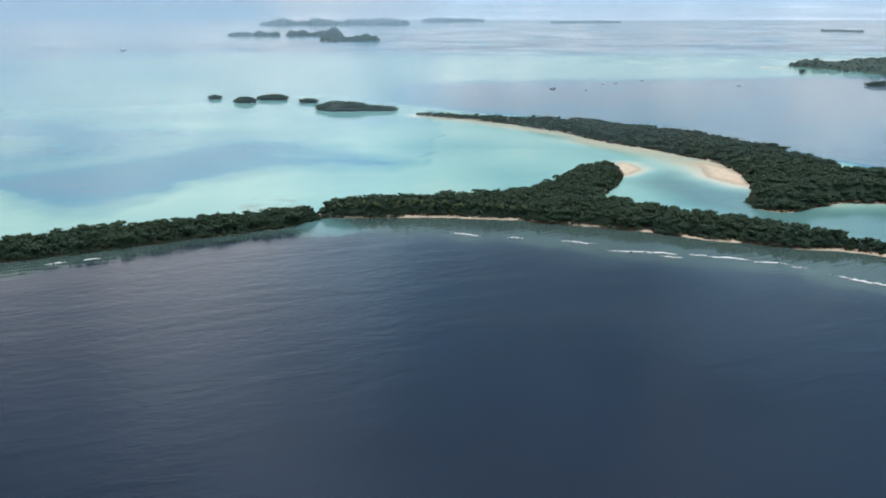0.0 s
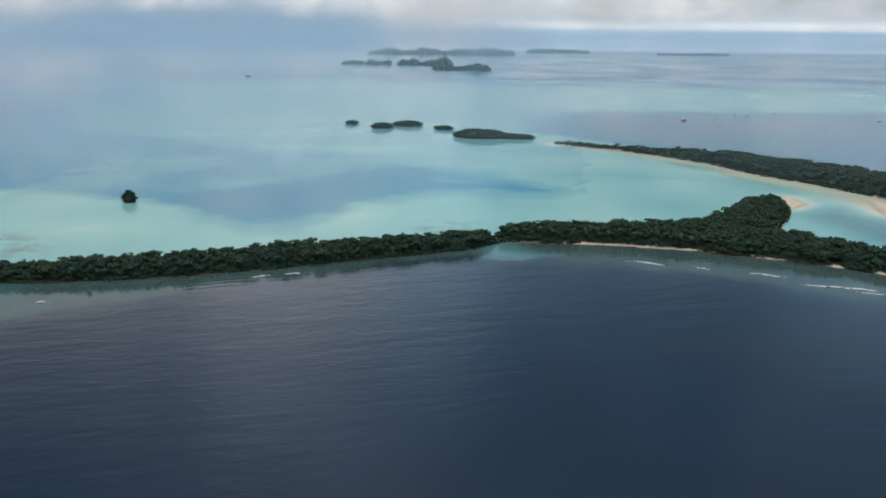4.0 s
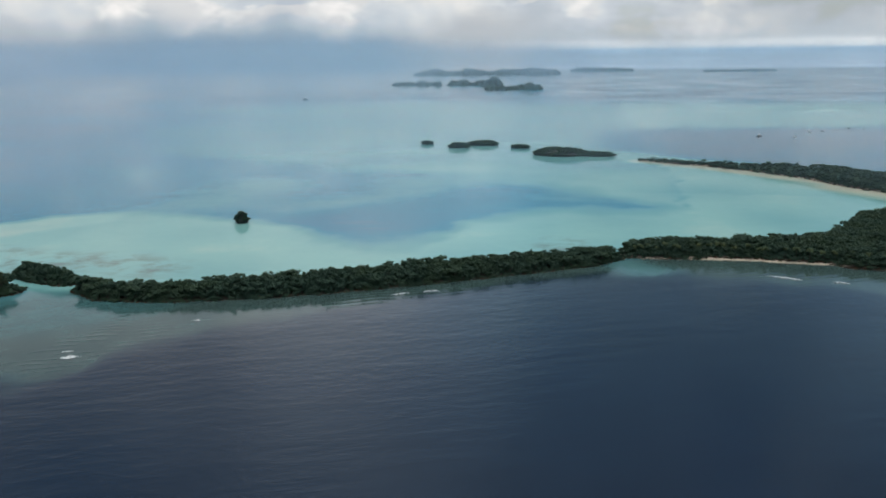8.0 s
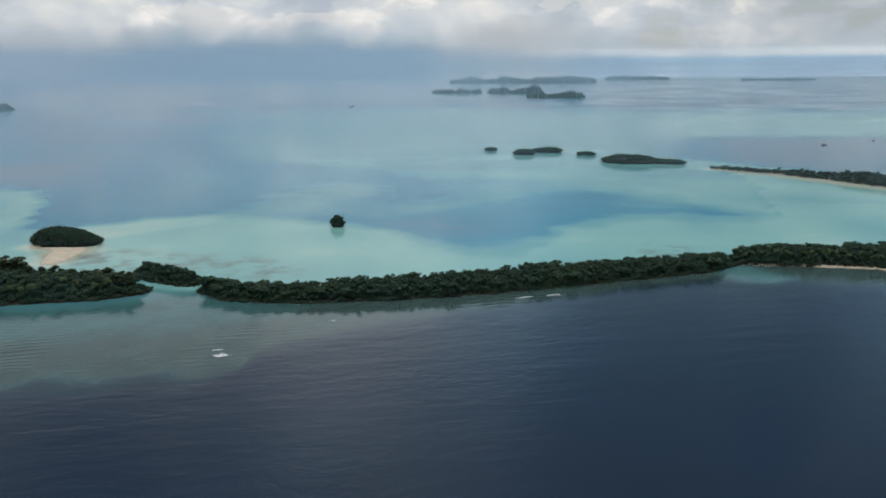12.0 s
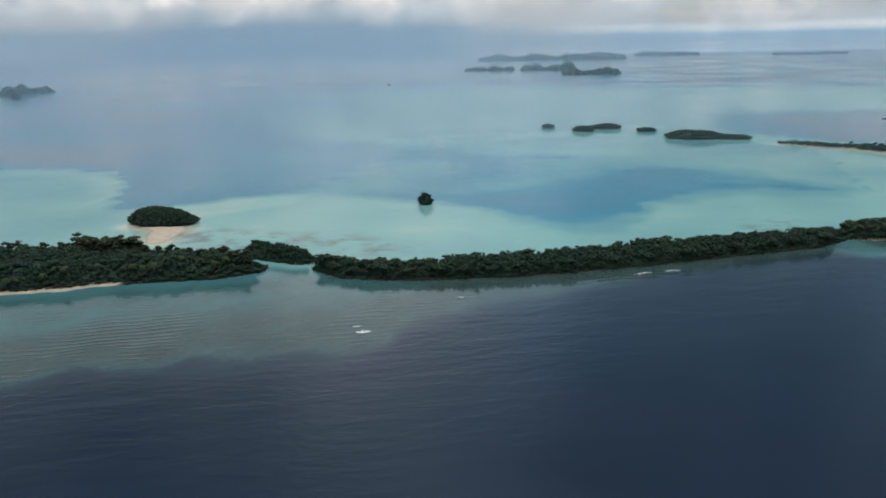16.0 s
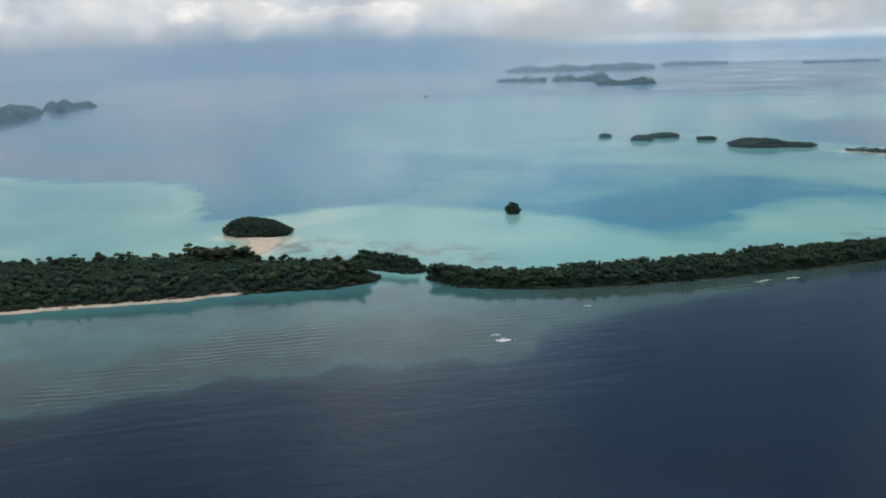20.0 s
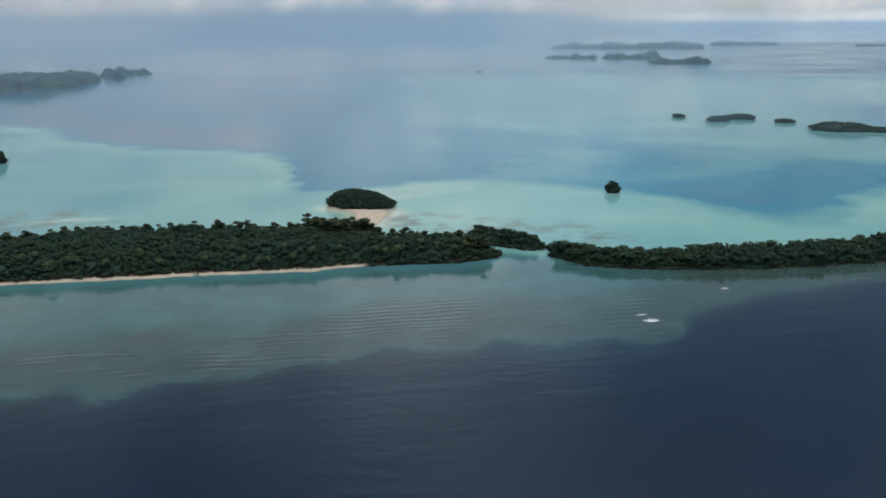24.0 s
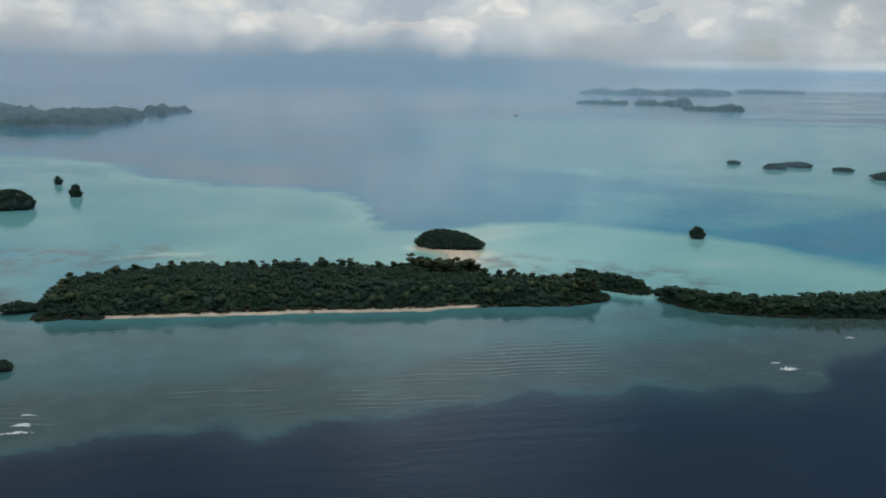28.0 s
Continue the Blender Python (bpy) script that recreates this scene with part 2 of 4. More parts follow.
def make_sea():
    m, b, tools = material("sea_water")
    add, put, mth, step, mix, noi, ramp, vec = tools
    pos = add("ShaderNodeNewGeometry").outputs["Position"]

    def attr(name):
        node = add("ShaderNodeAttribute")
        node.attribute_name = name
        return node.outputs["Fac"]
    depth_sheen, flat, weed, open_sea = attr("depth_sheen"), attr("flat"), attr("weed"), attr("open_sea")
    coarse = noi(pos, 0.011, 5.0, 0.6, 0.5)
    fine = noi(pos, 0.07, 5.0, 0.65, 0.3)
    d = mth("ADD", depth_sheen, mth("MULTIPLY", mth("SUBTRACT", coarse, 0.5), 0.11))
    d = mth("ADD", d, mth("MULTIPLY", mth("SUBTRACT", fine, 0.5), 0.05))
    sx = add("ShaderNodeSeparateXYZ")
    put(pos, sx.inputs[0])
    # long streaks of sky reflection, mixed into the water colour
    long = vec(mth("MULTIPLY", sx.outputs[0], 0.0026), mth("MULTIPLY", sx.outputs[1], 0.011), 1.0)
    streak = noi(long, 1.0, 5.0, 0.6, 0.6)
    d = mth("ADD", d, mth("MULTIPLY", mth("SUBTRACT", streak, 0.5), mth("MULTIPLY", 0.22, step(depth_sheen, 0.34, 0.50))))
    # the grey end also holds far sky reflection and haze as water colour
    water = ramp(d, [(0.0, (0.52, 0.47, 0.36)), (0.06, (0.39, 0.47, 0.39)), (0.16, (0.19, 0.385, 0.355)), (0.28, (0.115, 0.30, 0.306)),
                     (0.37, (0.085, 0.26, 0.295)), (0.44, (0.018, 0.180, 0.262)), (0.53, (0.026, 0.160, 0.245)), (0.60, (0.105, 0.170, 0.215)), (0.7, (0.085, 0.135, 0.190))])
    # reef flat: coral rubble and sand seen through thin water
    rubble = ramp(noi(pos, 0.045, 6.0, 0.65, 0.6), [(0.30, (0.030, 0.076, 0.076)), (0.5, (0.036, 0.094, 0.094)), (0.68, (0.045, 0.122, 0.120))])
    reef_top = ramp(noi(pos, 0.05, 6.0, 0.7, 0.8), [(0.32, (0.022, 0.024, 0.017)), (0.55, (0.040, 0.045, 0.034)), (0.72, (0.050, 0.080, 0.071))])
    rubble = mix(mth("MULTIPLY", attr("reef_top"), 0.72), rubble, reef_top)
    water = mix(mth("MULTIPLY", flat, 0.93), water, rubble)
    patch = mth("MULTIPLY", weed, step(noi(pos, 0.05, 6.0, 0.65, 0.25), 0.42, 0.64))
    water = mix(mth("MULTIPLY", patch, 0.75), water, (0.10, 0.11, 0.10))
    fringe = mth("ADD", mth("MULTIPLY", fine, 0.6), mth("MULTIPLY", noi(pos, 0.22, 5.0, 0.7, 1.0), 0.4))
    ragged = mth("ADD", open_sea, mth("MULTIPLY", mth("SUBTRACT", fringe, 0.5), mth("MULTIPLY", 3.4, mth("MULTIPLY", open_sea, mth("SUBTRACT", 1.0, open_sea)))))
    navy = mix(step(coarse, 0.35, 0.65), (0.0032, 0.0115, 0.026), (0.0042, 0.0145, 0.032))
    slope = ramp(step(ragged, 0.0, 1.0), [(0.0, (0.0, 0.0, 0.0)), (0.45, (0.80, 0.80, 0.80)), (1.0, (1.0, 1.0, 1.0))])
    water = mix(slope, water, navy)
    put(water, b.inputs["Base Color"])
    b.inputs["Roughness"].default_value = 0.16
    b.inputs["IOR"].default_value = 1.33
    # short chop in the lagoon takes some of the mirror away
    lagoon = mth("MULTIPLY", mth("SUBTRACT", 1.0, flat), mth("SUBTRACT", 1.0, open_sea))
    put(mth("SUBTRACT", 0.5, mth("MULTIPLY", lagoon, mth("SUBTRACT", 0.3, mth("MULTIPLY", step(sx.outputs[1], 900.0, 2300.0), 0.3)))), b.inputs["Specular IOR Level"])
    # wind patches change the gloss; more wind far out
    afar = step(sx.outputs[1], 900.0, 2300.0)
    put(step(noi(vec(mth("MULTIPLY", sx.outputs[0], 0.0035), mth("MULTIPLY", sx.outputs[1], 0.010), 4.0), 1.0, 5.0, 0.6, 0.8), 0.38, 0.62, mth("ADD", 0.06, mth("MULTIPLY", afar, 0.06)), mth("ADD", mth("ADD", 0.09, mth("MULTIPLY", open_sea, 0.11)), mth("MULTIPLY", afar, 0.15))), b.inputs["Roughness"])
    # swell bending over the reef flat, and wind waves everywhere
    wav = add("ShaderNodeTexWave")
    wav.wave_type, wav.bands_direction, wav.wave_profile = "BANDS", "Y", "SIN"
    turned = add("ShaderNodeVectorRotate")
    turned.rotation_type = "Z_AXIS"
    put(pos, turned.inputs["Vector"])
    turned.inputs["Angle"].default_value = radians(-24)
    put(turned.outputs[0], wav.inputs["Vector"])
    wav.inputs["Scale"].default_value = 0.068
    wav.inputs["Distortion"].default_value = 10.0
    wav.inputs["Detail"].default_value = 2.0
    wav.inputs["Detail Scale"].default_value = 0.35
    where = mth("MULTIPLY", step(noi(pos, 0.016, 3.0, 0.6, 0.8), 0.44, 0.66), mth("ADD", 0.25, mth("MULTIPLY", attr("reef_top"), 0.75)))
    swell = mth("MULTIPLY", mth("POWER", wav.outputs["Fac"], 4.0), mth("MULTIPLY", mth("MULTIPLY", mth("MULTIPLY", flat, mth("SUBTRACT", 1.0, open_sea)), where), 0.22))
    chop = noi(pos, 0.22, 5.0, 0.6, 0.4)
    rows = noi(vec(mth("ADD", mth("MULTIPLY", sx.outputs[0], 0.022), mth("MULTIPLY", sx.outputs[1], 0.012)), mth("SUBTRACT", mth("MULTIPLY", sx.outputs[1], 0.075), mth("MULTIPLY", sx.outputs[0], 0.035)), 2.0), 1.0, 4.0, 0.6, 0.3)
    swell = mth("ADD", swell, mth("MULTIPLY", mth("MULTIPLY", rows, 0.7), open_sea))
    ripple = mth("MULTIPLY", noi(pos, 0.75, 3.0, 0.6, 0.3), 0.05)
    swell = mth("ADD", swell, ripple)
    height = mth("ADD", swell, mth("MULTIPLY", chop, mth("ADD", 0.12, mth("MULTIPLY", open_sea, 0.27))))
    bump(tools, height, 0.35, 1.0, b.inputs["Normal"])
    return m


def make_land():
    """Coral sand by the water, leaf litter and soil under the trees."""
    m, b, tools = material("sand_and_soil")
    add, put, mth, step, mix, noi, ramp, vec = tools
    pos = add("ShaderNodeNewGeometry").outputs["Position"]
    sep = add("ShaderNodeSeparateXYZ")
    put(pos, sep.inputs[0])
    soil = add("ShaderNodeAttribute")
    soil.attribute_name = "soil"
    dry = ramp(noi(pos, 0.25, 6.0, 0.6), [(0.3, (0.39, 0.33, 0.25)), (0.7, (0.53, 0.46, 0.36))])
    wet = mix(step(sep.outputs[2], 0.05, 0.4), (0.32, 0.28, 0.21), dry)
    litter = step(noi(pos, 0.6, 5.0, 0.7), 0.58, 0.72)
    sand = mix(mth("MULTIPLY", litter, 0.4), wet, (0.12, 0.09, 0.06))
    ground = ramp(noi(pos, 0.4, 6.0, 0.65), [(0.3, (0.02, 0.022, 0.012)), (0.6, (0.045, 0.04, 0.025)), (0.8, (0.08, 0.065, 0.045))])
    put(mix(soil.outputs["Fac"], sand, ground), b.inputs["Base Color"])
    b.inputs["Roughness"].default_value = 0.92
    bump(tools, noi(pos, 1.5, 5.0, 0.6), 0.4, 0.3, b.inputs["Normal"])
    return m


def make_leaf(name, dark, light, gloss=0.55):
    m, b, tools = material(name)
    add, put, mth, step, mix, noi, ramp, vec = tools
    geo = add("ShaderNodeNewGeometry")
    rnd = geo.outputs["Random Per Island"]
    tone = mth("ADD", mth("MULTIPLY", rnd, 0.30), mth("MULTIPLY", noi(geo.outputs["Position"], 0.9, 5.0, 0.75), 0.45))
    tone = mth("ADD", tone, mth("MULTIPLY", noi(geo.outputs["Position"], 0.14, 3.0, 0.6), 0.25))
    kind = step(noi(geo.outputs["Position"], 0.055, 3.0, 0.6, 0.5), 0.42, 0.62)
    warm = mix(kind, ramp(tone, [(0.25, dark), (0.75, light)]), ramp(tone, [(0.25, [c * k for c, k in zip(dark, (1.1, 1.0, 0.9))]), (0.75, [c * k for c, k in zip(light, (1.12, 1.02, 0.85))])]))
    put(warm, b.inputs["Base Color"])
    b.inputs["Roughness"].default_value = gloss
    b.inputs["Specular IOR Level"].default_value = 0.2
    bump(tools, noi(geo.outputs["Position"], 1.4, 4.0, 0.7), 0.55, 0.5, b.inputs["Normal"])
    thin, both = add("ShaderNodeBsdfTranslucent"), add("ShaderNodeMixShader")
    out = m.node_tree.nodes["Material Output"]
    put(mix(1.0, b.inputs["Base Color"].links[0].from_socket, (1.3, 1.5, 0.8), "MULTIPLY"), thin.inputs[0])
    both.inputs[0].default_value = 0.35
    put(b.outputs[0], both.inputs[1]), put(thin.outputs[0], both.inputs[2]), put(both.outputs[0], out.inputs[0])
    return m


def make_plain(name, low, high, scale, rough, relief=0.3, metal=0.0):
    m, b, tools = material(name)
    add, put, mth, step, mix, noi, ramp, vec = tools
    pos = add("ShaderNodeNewGeometry").outputs["Position"]
    tex = noi(pos, scale, 6.0, 0.65, 0.3)
    put(ramp(tex, [(0.3, low), (0.7, high)]), b.inputs["Base Color"])
    b.inputs["Roughness"].default_value, b.inputs["Metallic"].default_value = rough, metal
    bump(tools, tex, relief, 0.4, b.inputs["Normal"])
    return m


def make_veil():
    m = bpy.data.materials.new("rain_haze_sheet")
    m.use_nodes = True
    tree = m.node_tree
    tree.nodes.clear()
    tools = nodes_of(tree)
    add, put, mth, step, mix, noi, ramp, vec = tools
    pos = add("ShaderNodeNewGeometry").outputs["Position"]
    sep = add("ShaderNodeSeparateXYZ")
    put(pos, sep.inputs[0])
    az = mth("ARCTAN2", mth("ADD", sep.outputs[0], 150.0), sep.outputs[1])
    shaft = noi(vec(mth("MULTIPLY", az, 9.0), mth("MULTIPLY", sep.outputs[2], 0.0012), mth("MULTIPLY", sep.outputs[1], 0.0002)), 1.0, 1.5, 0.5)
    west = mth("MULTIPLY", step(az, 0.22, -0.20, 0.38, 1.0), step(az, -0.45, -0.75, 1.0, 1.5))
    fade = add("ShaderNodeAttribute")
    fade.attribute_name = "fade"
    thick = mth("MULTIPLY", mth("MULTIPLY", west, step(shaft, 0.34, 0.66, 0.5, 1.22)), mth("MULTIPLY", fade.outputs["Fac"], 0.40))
    # haze and rain imitated by a pale blue see-through sheet
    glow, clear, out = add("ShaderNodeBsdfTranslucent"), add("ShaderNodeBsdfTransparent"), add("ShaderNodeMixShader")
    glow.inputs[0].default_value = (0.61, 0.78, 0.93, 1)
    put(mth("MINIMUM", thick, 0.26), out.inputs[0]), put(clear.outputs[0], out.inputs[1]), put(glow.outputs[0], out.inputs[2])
    end = add("ShaderNodeOutputMaterial")
    put(out.outputs[0], end.inputs[0])
    return m


SEA, LAND, VEIL = make_sea(), make_land(), make_veil()
LEAF = make_leaf("broad_leaves", (0.034, 0.069, 0.053), (0.056, 0.105, 0.069), 0.75)
DRY = make_leaf("dry_undergrowth", (0.045, 0.028, 0.020), (0.11, 0.066, 0.044), 0.9)
PALM = make_leaf("palm_fronds", (0.030, 0.054, 0.024), (0.076, 0.108, 0.046), 0.6)
NEEDLE = make_leaf("feathery_foliage", (0.036, 0.056, 0.038), (0.078, 0.105, 0.062), 0.8)
BARK = make_plain("bark", (0.05, 0.04, 0.03), (0.16, 0.13, 0.10), 3.0, 0.9)
STONE = make_plain("limestone", (0.020, 0.027, 0.024), (0.050, 0.058, 0.051), 0.5, 0.9, 0.8)
FOAM = make_plain("sea_foam", (0.44, 0.48, 0.49), (0.66, 0.68, 0.68), 0.9, 0.7)
HULL = make_plain("boat_paint", (0.50, 0.50, 0.49), (0.62, 0.62, 0.60), 2.0, 0.35, 0.05)
DARKHULL = make_plain("dark_boat_paint", (0.05, 0.05, 0.06), (0.10, 0.10, 0.11), 2.0, 0.4, 0.05)


# ---- the plan: chains of rounds (x, y, radius) ----
ISLAND_WEST = [(-603, 250, 9), (-597, 280, 33), (-560, 303, 39), (-510, 324, 37), (-460, 338, 32), (-415, 348, 19), (-385, 353, 13), (-367, 360, 8)]
ISLAND_STRIP = [(-329, 367, 5), (-313, 359, 6), (-290, 360, 7), (-262, 369, 10), (-235, 379, 12), (-203, 393, 12), (-165, 414, 13), (-137, 427, 11), (-107, 443, 10), (-80, 457, 9), (-68, 467, 6)]
ISLAND_POINT = [(-57, 477, 8), (-37, 483, 14), (-13, 485, 15), (12, 487, 18), (44, 489, 25), (74, 492, 33), (88, 531, 20), (110, 575, 17), (122, 600, 11)]
ISLAND_BAR = [(74, 488, 33), (123, 457, 19), (150, 440, 18), (172, 432, 16), (187, 420, 14), (205, 411, 8), (222, 402, 7), (262, 384, 8)]
ISLAND_ARC = [(-18, 918, 6), (41, 883, 9), (84, 850, 12), (130, 806, 20), (165, 757, 30), (200, 722, 33), (243, 647, 32), (252, 592, 37), (238, 540, 33), (207, 506, 17), (205, 498, 15), (240, 540, 34), (275, 547, 40), (320, 525, 36)]
ISLAND_KNOB = [(-378, 394, 8), (-362, 387, 9), (-347, 381, 6)]
SAND_ARC = [(200, 634, 5), (203, 612, 12), (203, 588, 15), (205, 566, 8)]
SAND_SPIT = [(-24, 910, 3), (30, 873, 4), (62, 838, 5), (92, 808, 5), (122, 783, 5), (146, 758, 4)]
SAND_POINT = [(129, 603, 12), (139, 616, 11), (141, 634, 5)]
SAND_DOME = [(-489, 452, 3), (-468, 447, 6), (-459, 444, 10), (-455, 428, 9), (-451, 414, 6)]


def wobble(x, y, size, seed):
    """A smooth, uneven field of about -1 to 1, with bumps of that size."""
    r = np.random.RandomState(seed)
    out = 0.0
    for k in range(6):
        a, p, q = r.uniform(0, 2 * np.pi), r.uniform(0, 2 * np.pi), r.uniform(0.6, 1.9)
        out = out + np.sin((x * np.cos(a) + y * np.sin(a)) * 2 * np.pi * q / size + p + 1.3 * np.sin((x * np.sin(a) - y * np.cos(a)) * 2 * np.pi / (size * 1.7) + q * 5))
    return out / 3.2


def inside(chain, x, y):
    """How far a place lies inside a chain of rounds (outside: minus)."""
    best = np.full(np.shape(x), -1e9)
    if len(chain) == 1:
        chain = chain * 2
    for (ax, ay, ar), (bx, by, br) in zip(chain, chain[1:]):
        dx, dy = bx - ax, by - ay
        t = np.clip(((x - ax) * dx + (y - ay) * dy) / max(dx * dx + dy * dy, 1e-6), 0, 1)
        best = np.maximum(best, ar + t * (br - ar) - np.hypot(x - ax - t * dx, y - ay - t * dy))
    return best


def shore(chain, x, y, seed, rough=0.55):
    return inside(chain, x, y) + rough * (1.6 * wobble(x, y, 34, seed) + 0.8 * wobble(x, y, 11, seed + 1))


def smooth(v, low, high):
    t = np.clip((v - low) / (high - low), 0, 1)
    return t * t * (3 - 2 * t)


# outer edge of the reef, and the rim of the shoals inside the lagoon: y for x
REEF_X = [-900, -700, -600, -518, -480, -463, -447, -404, -366, -333, -303, -275, -266, -248, -222, -187, -136, -78, -49, -17, 27, 93, 163, 194, 260, 400]
REEF_Y = [-60, 20, 70, 125, 156, 168, 163, 196, 224, 238, 248, 260, 287, 313, 335, 356, 399, 431, 436, 434, 424, 392, 365, 342, 300, 220]
RIM_X = [-1400, -1182, -1103, -988, -885, -761, -694, -630, -581, -548, -531, -500, -490, -448, -397, -343, -296, -262, -231, -205, -184, -158, -134, -98, -28, -4, 8]
RIM_Y = [850, 830, 838, 798, 710, 670, 681, 656, 588, 520, 494, 500, 523, 562, 569, 555, 542, 525, 482, 462, 483, 553, 582, 610, 614, 640, 900]
NORTH_X = [-1400, -900, -600, -300, -172, -105, -72, -55, -8, 8]
NORTH_Y = [2100, 1500, 960, 840, 765, 742, 712, 672, 630, 900]


def sea_fields(x, y):
    """Depth (0 the shore, 1 the open sea; greyed afar for reflection and haze), reef flat and weed at each place."""
    wx = x + 5 * wobble(x, y, 60, 3) + 1.4 * wobble(x, y, 22, 4)
    wy = y + 5 * wobble(x, y, 60, 5) + 1.4 * wobble(x, y, 22, 6)
    deep = smooth(np.interp(wx, REEF_X, REEF_Y) - wy, -16, 30)
    rim, north = np.interp(wx, RIM_X, RIM_Y), np.interp(wx, NORTH_X, NORTH_Y)
    soft = 1 + 1.2 * smooth(x, -290, -200)
    lag = smooth((wy - rim) / soft, -12, 18) * smooth(north - wy, -30, 25)
    shoal = 0.19 + 0.05 * wobble(x, y, 160, 7) + 0.09 * smooth(-x, 430, 700)
    pale = 0.27 + 0.06 * wobble(x, y * 2.2, 420, 8)
    d = np.where(wy > 700, pale, shoal)
    d = d * (1 - smooth(wy, 600, 760)) + np.where(wx > 0, shoal, pale) * smooth(wy, 600, 760)
    tongue = smooth(inside([(-245, 540, 35), (-205, 600, 45), (-135, 670, 42), (-85, 655, 24), (-40, 635, 12), (0, 620, 4)], x, y), -35, 15)
    d = d + (0.41 - 0.04 * smooth(x, -280, -60) + 0.085 * tongue + 0.03 * wobble(x, y * 1.6, 240, 14) - d) * lag
    # far water turned grey: sky reflection and haze painted in through this value
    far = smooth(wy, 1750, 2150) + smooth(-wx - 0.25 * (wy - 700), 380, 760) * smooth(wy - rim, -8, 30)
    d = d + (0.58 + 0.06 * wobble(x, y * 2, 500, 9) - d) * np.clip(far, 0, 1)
    far_streaks = smooth(wobble(x, y * 2.5, 520, 31), 0.0, 1.1) * smooth(wy, 900, 1100) * smooth(2200 - wy, 0, 300) * smooth(-wx, 250, 450)
    d = d - 0.12 * far_streaks
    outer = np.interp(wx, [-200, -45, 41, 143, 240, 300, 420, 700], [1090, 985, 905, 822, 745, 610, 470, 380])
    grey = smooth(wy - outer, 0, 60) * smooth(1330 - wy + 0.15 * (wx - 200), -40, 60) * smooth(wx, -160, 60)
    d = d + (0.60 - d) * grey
    d = d - 0.06 * smooth(inside([(-475, 505, 22), (-432, 545, 16)], x, y), -14, 4) - 0.05 * smooth(rim - wy, 0, 10) * smooth(48 - rim + wy, 0, 26) * (x < -560)
    near = np.full(np.shape(x), -1e9)
    for chain in (ISLAND_WEST, ISLAND_STRIP, ISLAND_POINT, ISLAND_BAR, ISLAND_ARC, ISLAND_KNOB):
        near = np.maximum(near, inside(chain, x, y))
    for chain in (SAND_ARC, SAND_POINT, SAND_DOME, SAND_SPIT):
        near = np.maximum(near, inside(chain, x, y) + 4)
    d = d + (0.46 - d) * 0.6 * smooth(inside([(-790, 330, 40), (-700, 340, 32), (-650, 335, 16), (-640, 290, 12)], x, y), -45, 15)
    d = d * (1 - 0.5 * smooth(inside([(-654, 366, 2), (-638, 379, 4), (-615, 390, 2)], x, y), -7, 2))
    bars = np.maximum.reduce([inside(c, x, y) for c in (SAND_ARC, SAND_POINT, SAND_DOME, SAND_SPIT)])
    inner = smooth(inside(ISLAND_ARC, x, y), -30, 0) * smooth(500 - np.abs(y - 720), 0, 200) * (wy < outer)
    bight = np.maximum(inside(SAND_ARC, x, y), inside([(190, 640, 4), (170, 690, 3), (130, 740, 3)], x, y))
    d = d * (1 - 0.75 * smooth(bars, -16, -1)) * (1 - 0.35 * inner)
    inlet = smooth(inside([(168, 575, 22), (182, 520, 22), (205, 470, 20), (240, 452, 28), (290, 455, 32), (340, 450, 30)], x, y), -28, 8)
    d = d + (0.33 - d) * 0.75 * inlet * (1 - smooth(bars, -10, -1))
    south = np.interp(x, [-700, -605, -560, -510, -440, -375, -330, -290, -230, -165, -80, -10, 74, 150, 262], [290, 262, 292, 310, 335, 358, 370, 362, 382, 415, 462, 486, 490, 440, 385])
    lee = smooth(x, -345, -320)
    # teal band off the west shore paints the trees' reflection into the water
    flat = smooth(south + 4 - wy, -6, 12) * (lee + (1 - lee) * (0.66 + 0.34 * smooth(-near, 2, 20)))
    d = d + (0.36 - d) * smooth(south + 4 - wy, -6, 12)
    plume = 0.7 * smooth(inside([(-63, 468, 4), (-58, 452, 8), (-48, 438, 11)], x, y), -15, 6)
    flat, d = flat * (1 - 0.6 * plume), d + (0.28 - d) * plume * (1 - deep)
    # rubble colour greys the inlet in place of its sky reflection
    flat = np.maximum(flat, 0.5 * inlet * (1 - smooth(bars, -30, -1)))
    d = d * (1 - 0.7 * smooth(bight, -40, 0) ** 1.3)
    edge = wy - np.interp(wx, REEF_X, REEF_Y)
    top = smooth(edge, -6, 10) * smooth(78 - edge, 0, 38) + smooth(x, -320, -240)
    weed = smooth(inside([(-440, 432, 14), (-400, 421, 14), (-350, 426, 12), (-315, 415, 8)], x, y), -22, 6) + 0.8 * smooth(inside([(-702, 340, 32), (-645, 383, 20), (-615, 372, 10)], x, y), -25, 10)
    weed = weed + 0.8 * smooth(inside([(-95, 500, 12)], x, y), -20, 6)
    return np.clip(d, 0, 1), np.clip(flat, 0, 1), np.clip(weed, 0, 1), deep, np.clip(top, 0, 1)


def grow(start, step_size, stop, factor):
    out, v, s = [], start, step_size
    while abs(v) < stop:
        v += s
        s *= factor
        out.append(v)
    return out


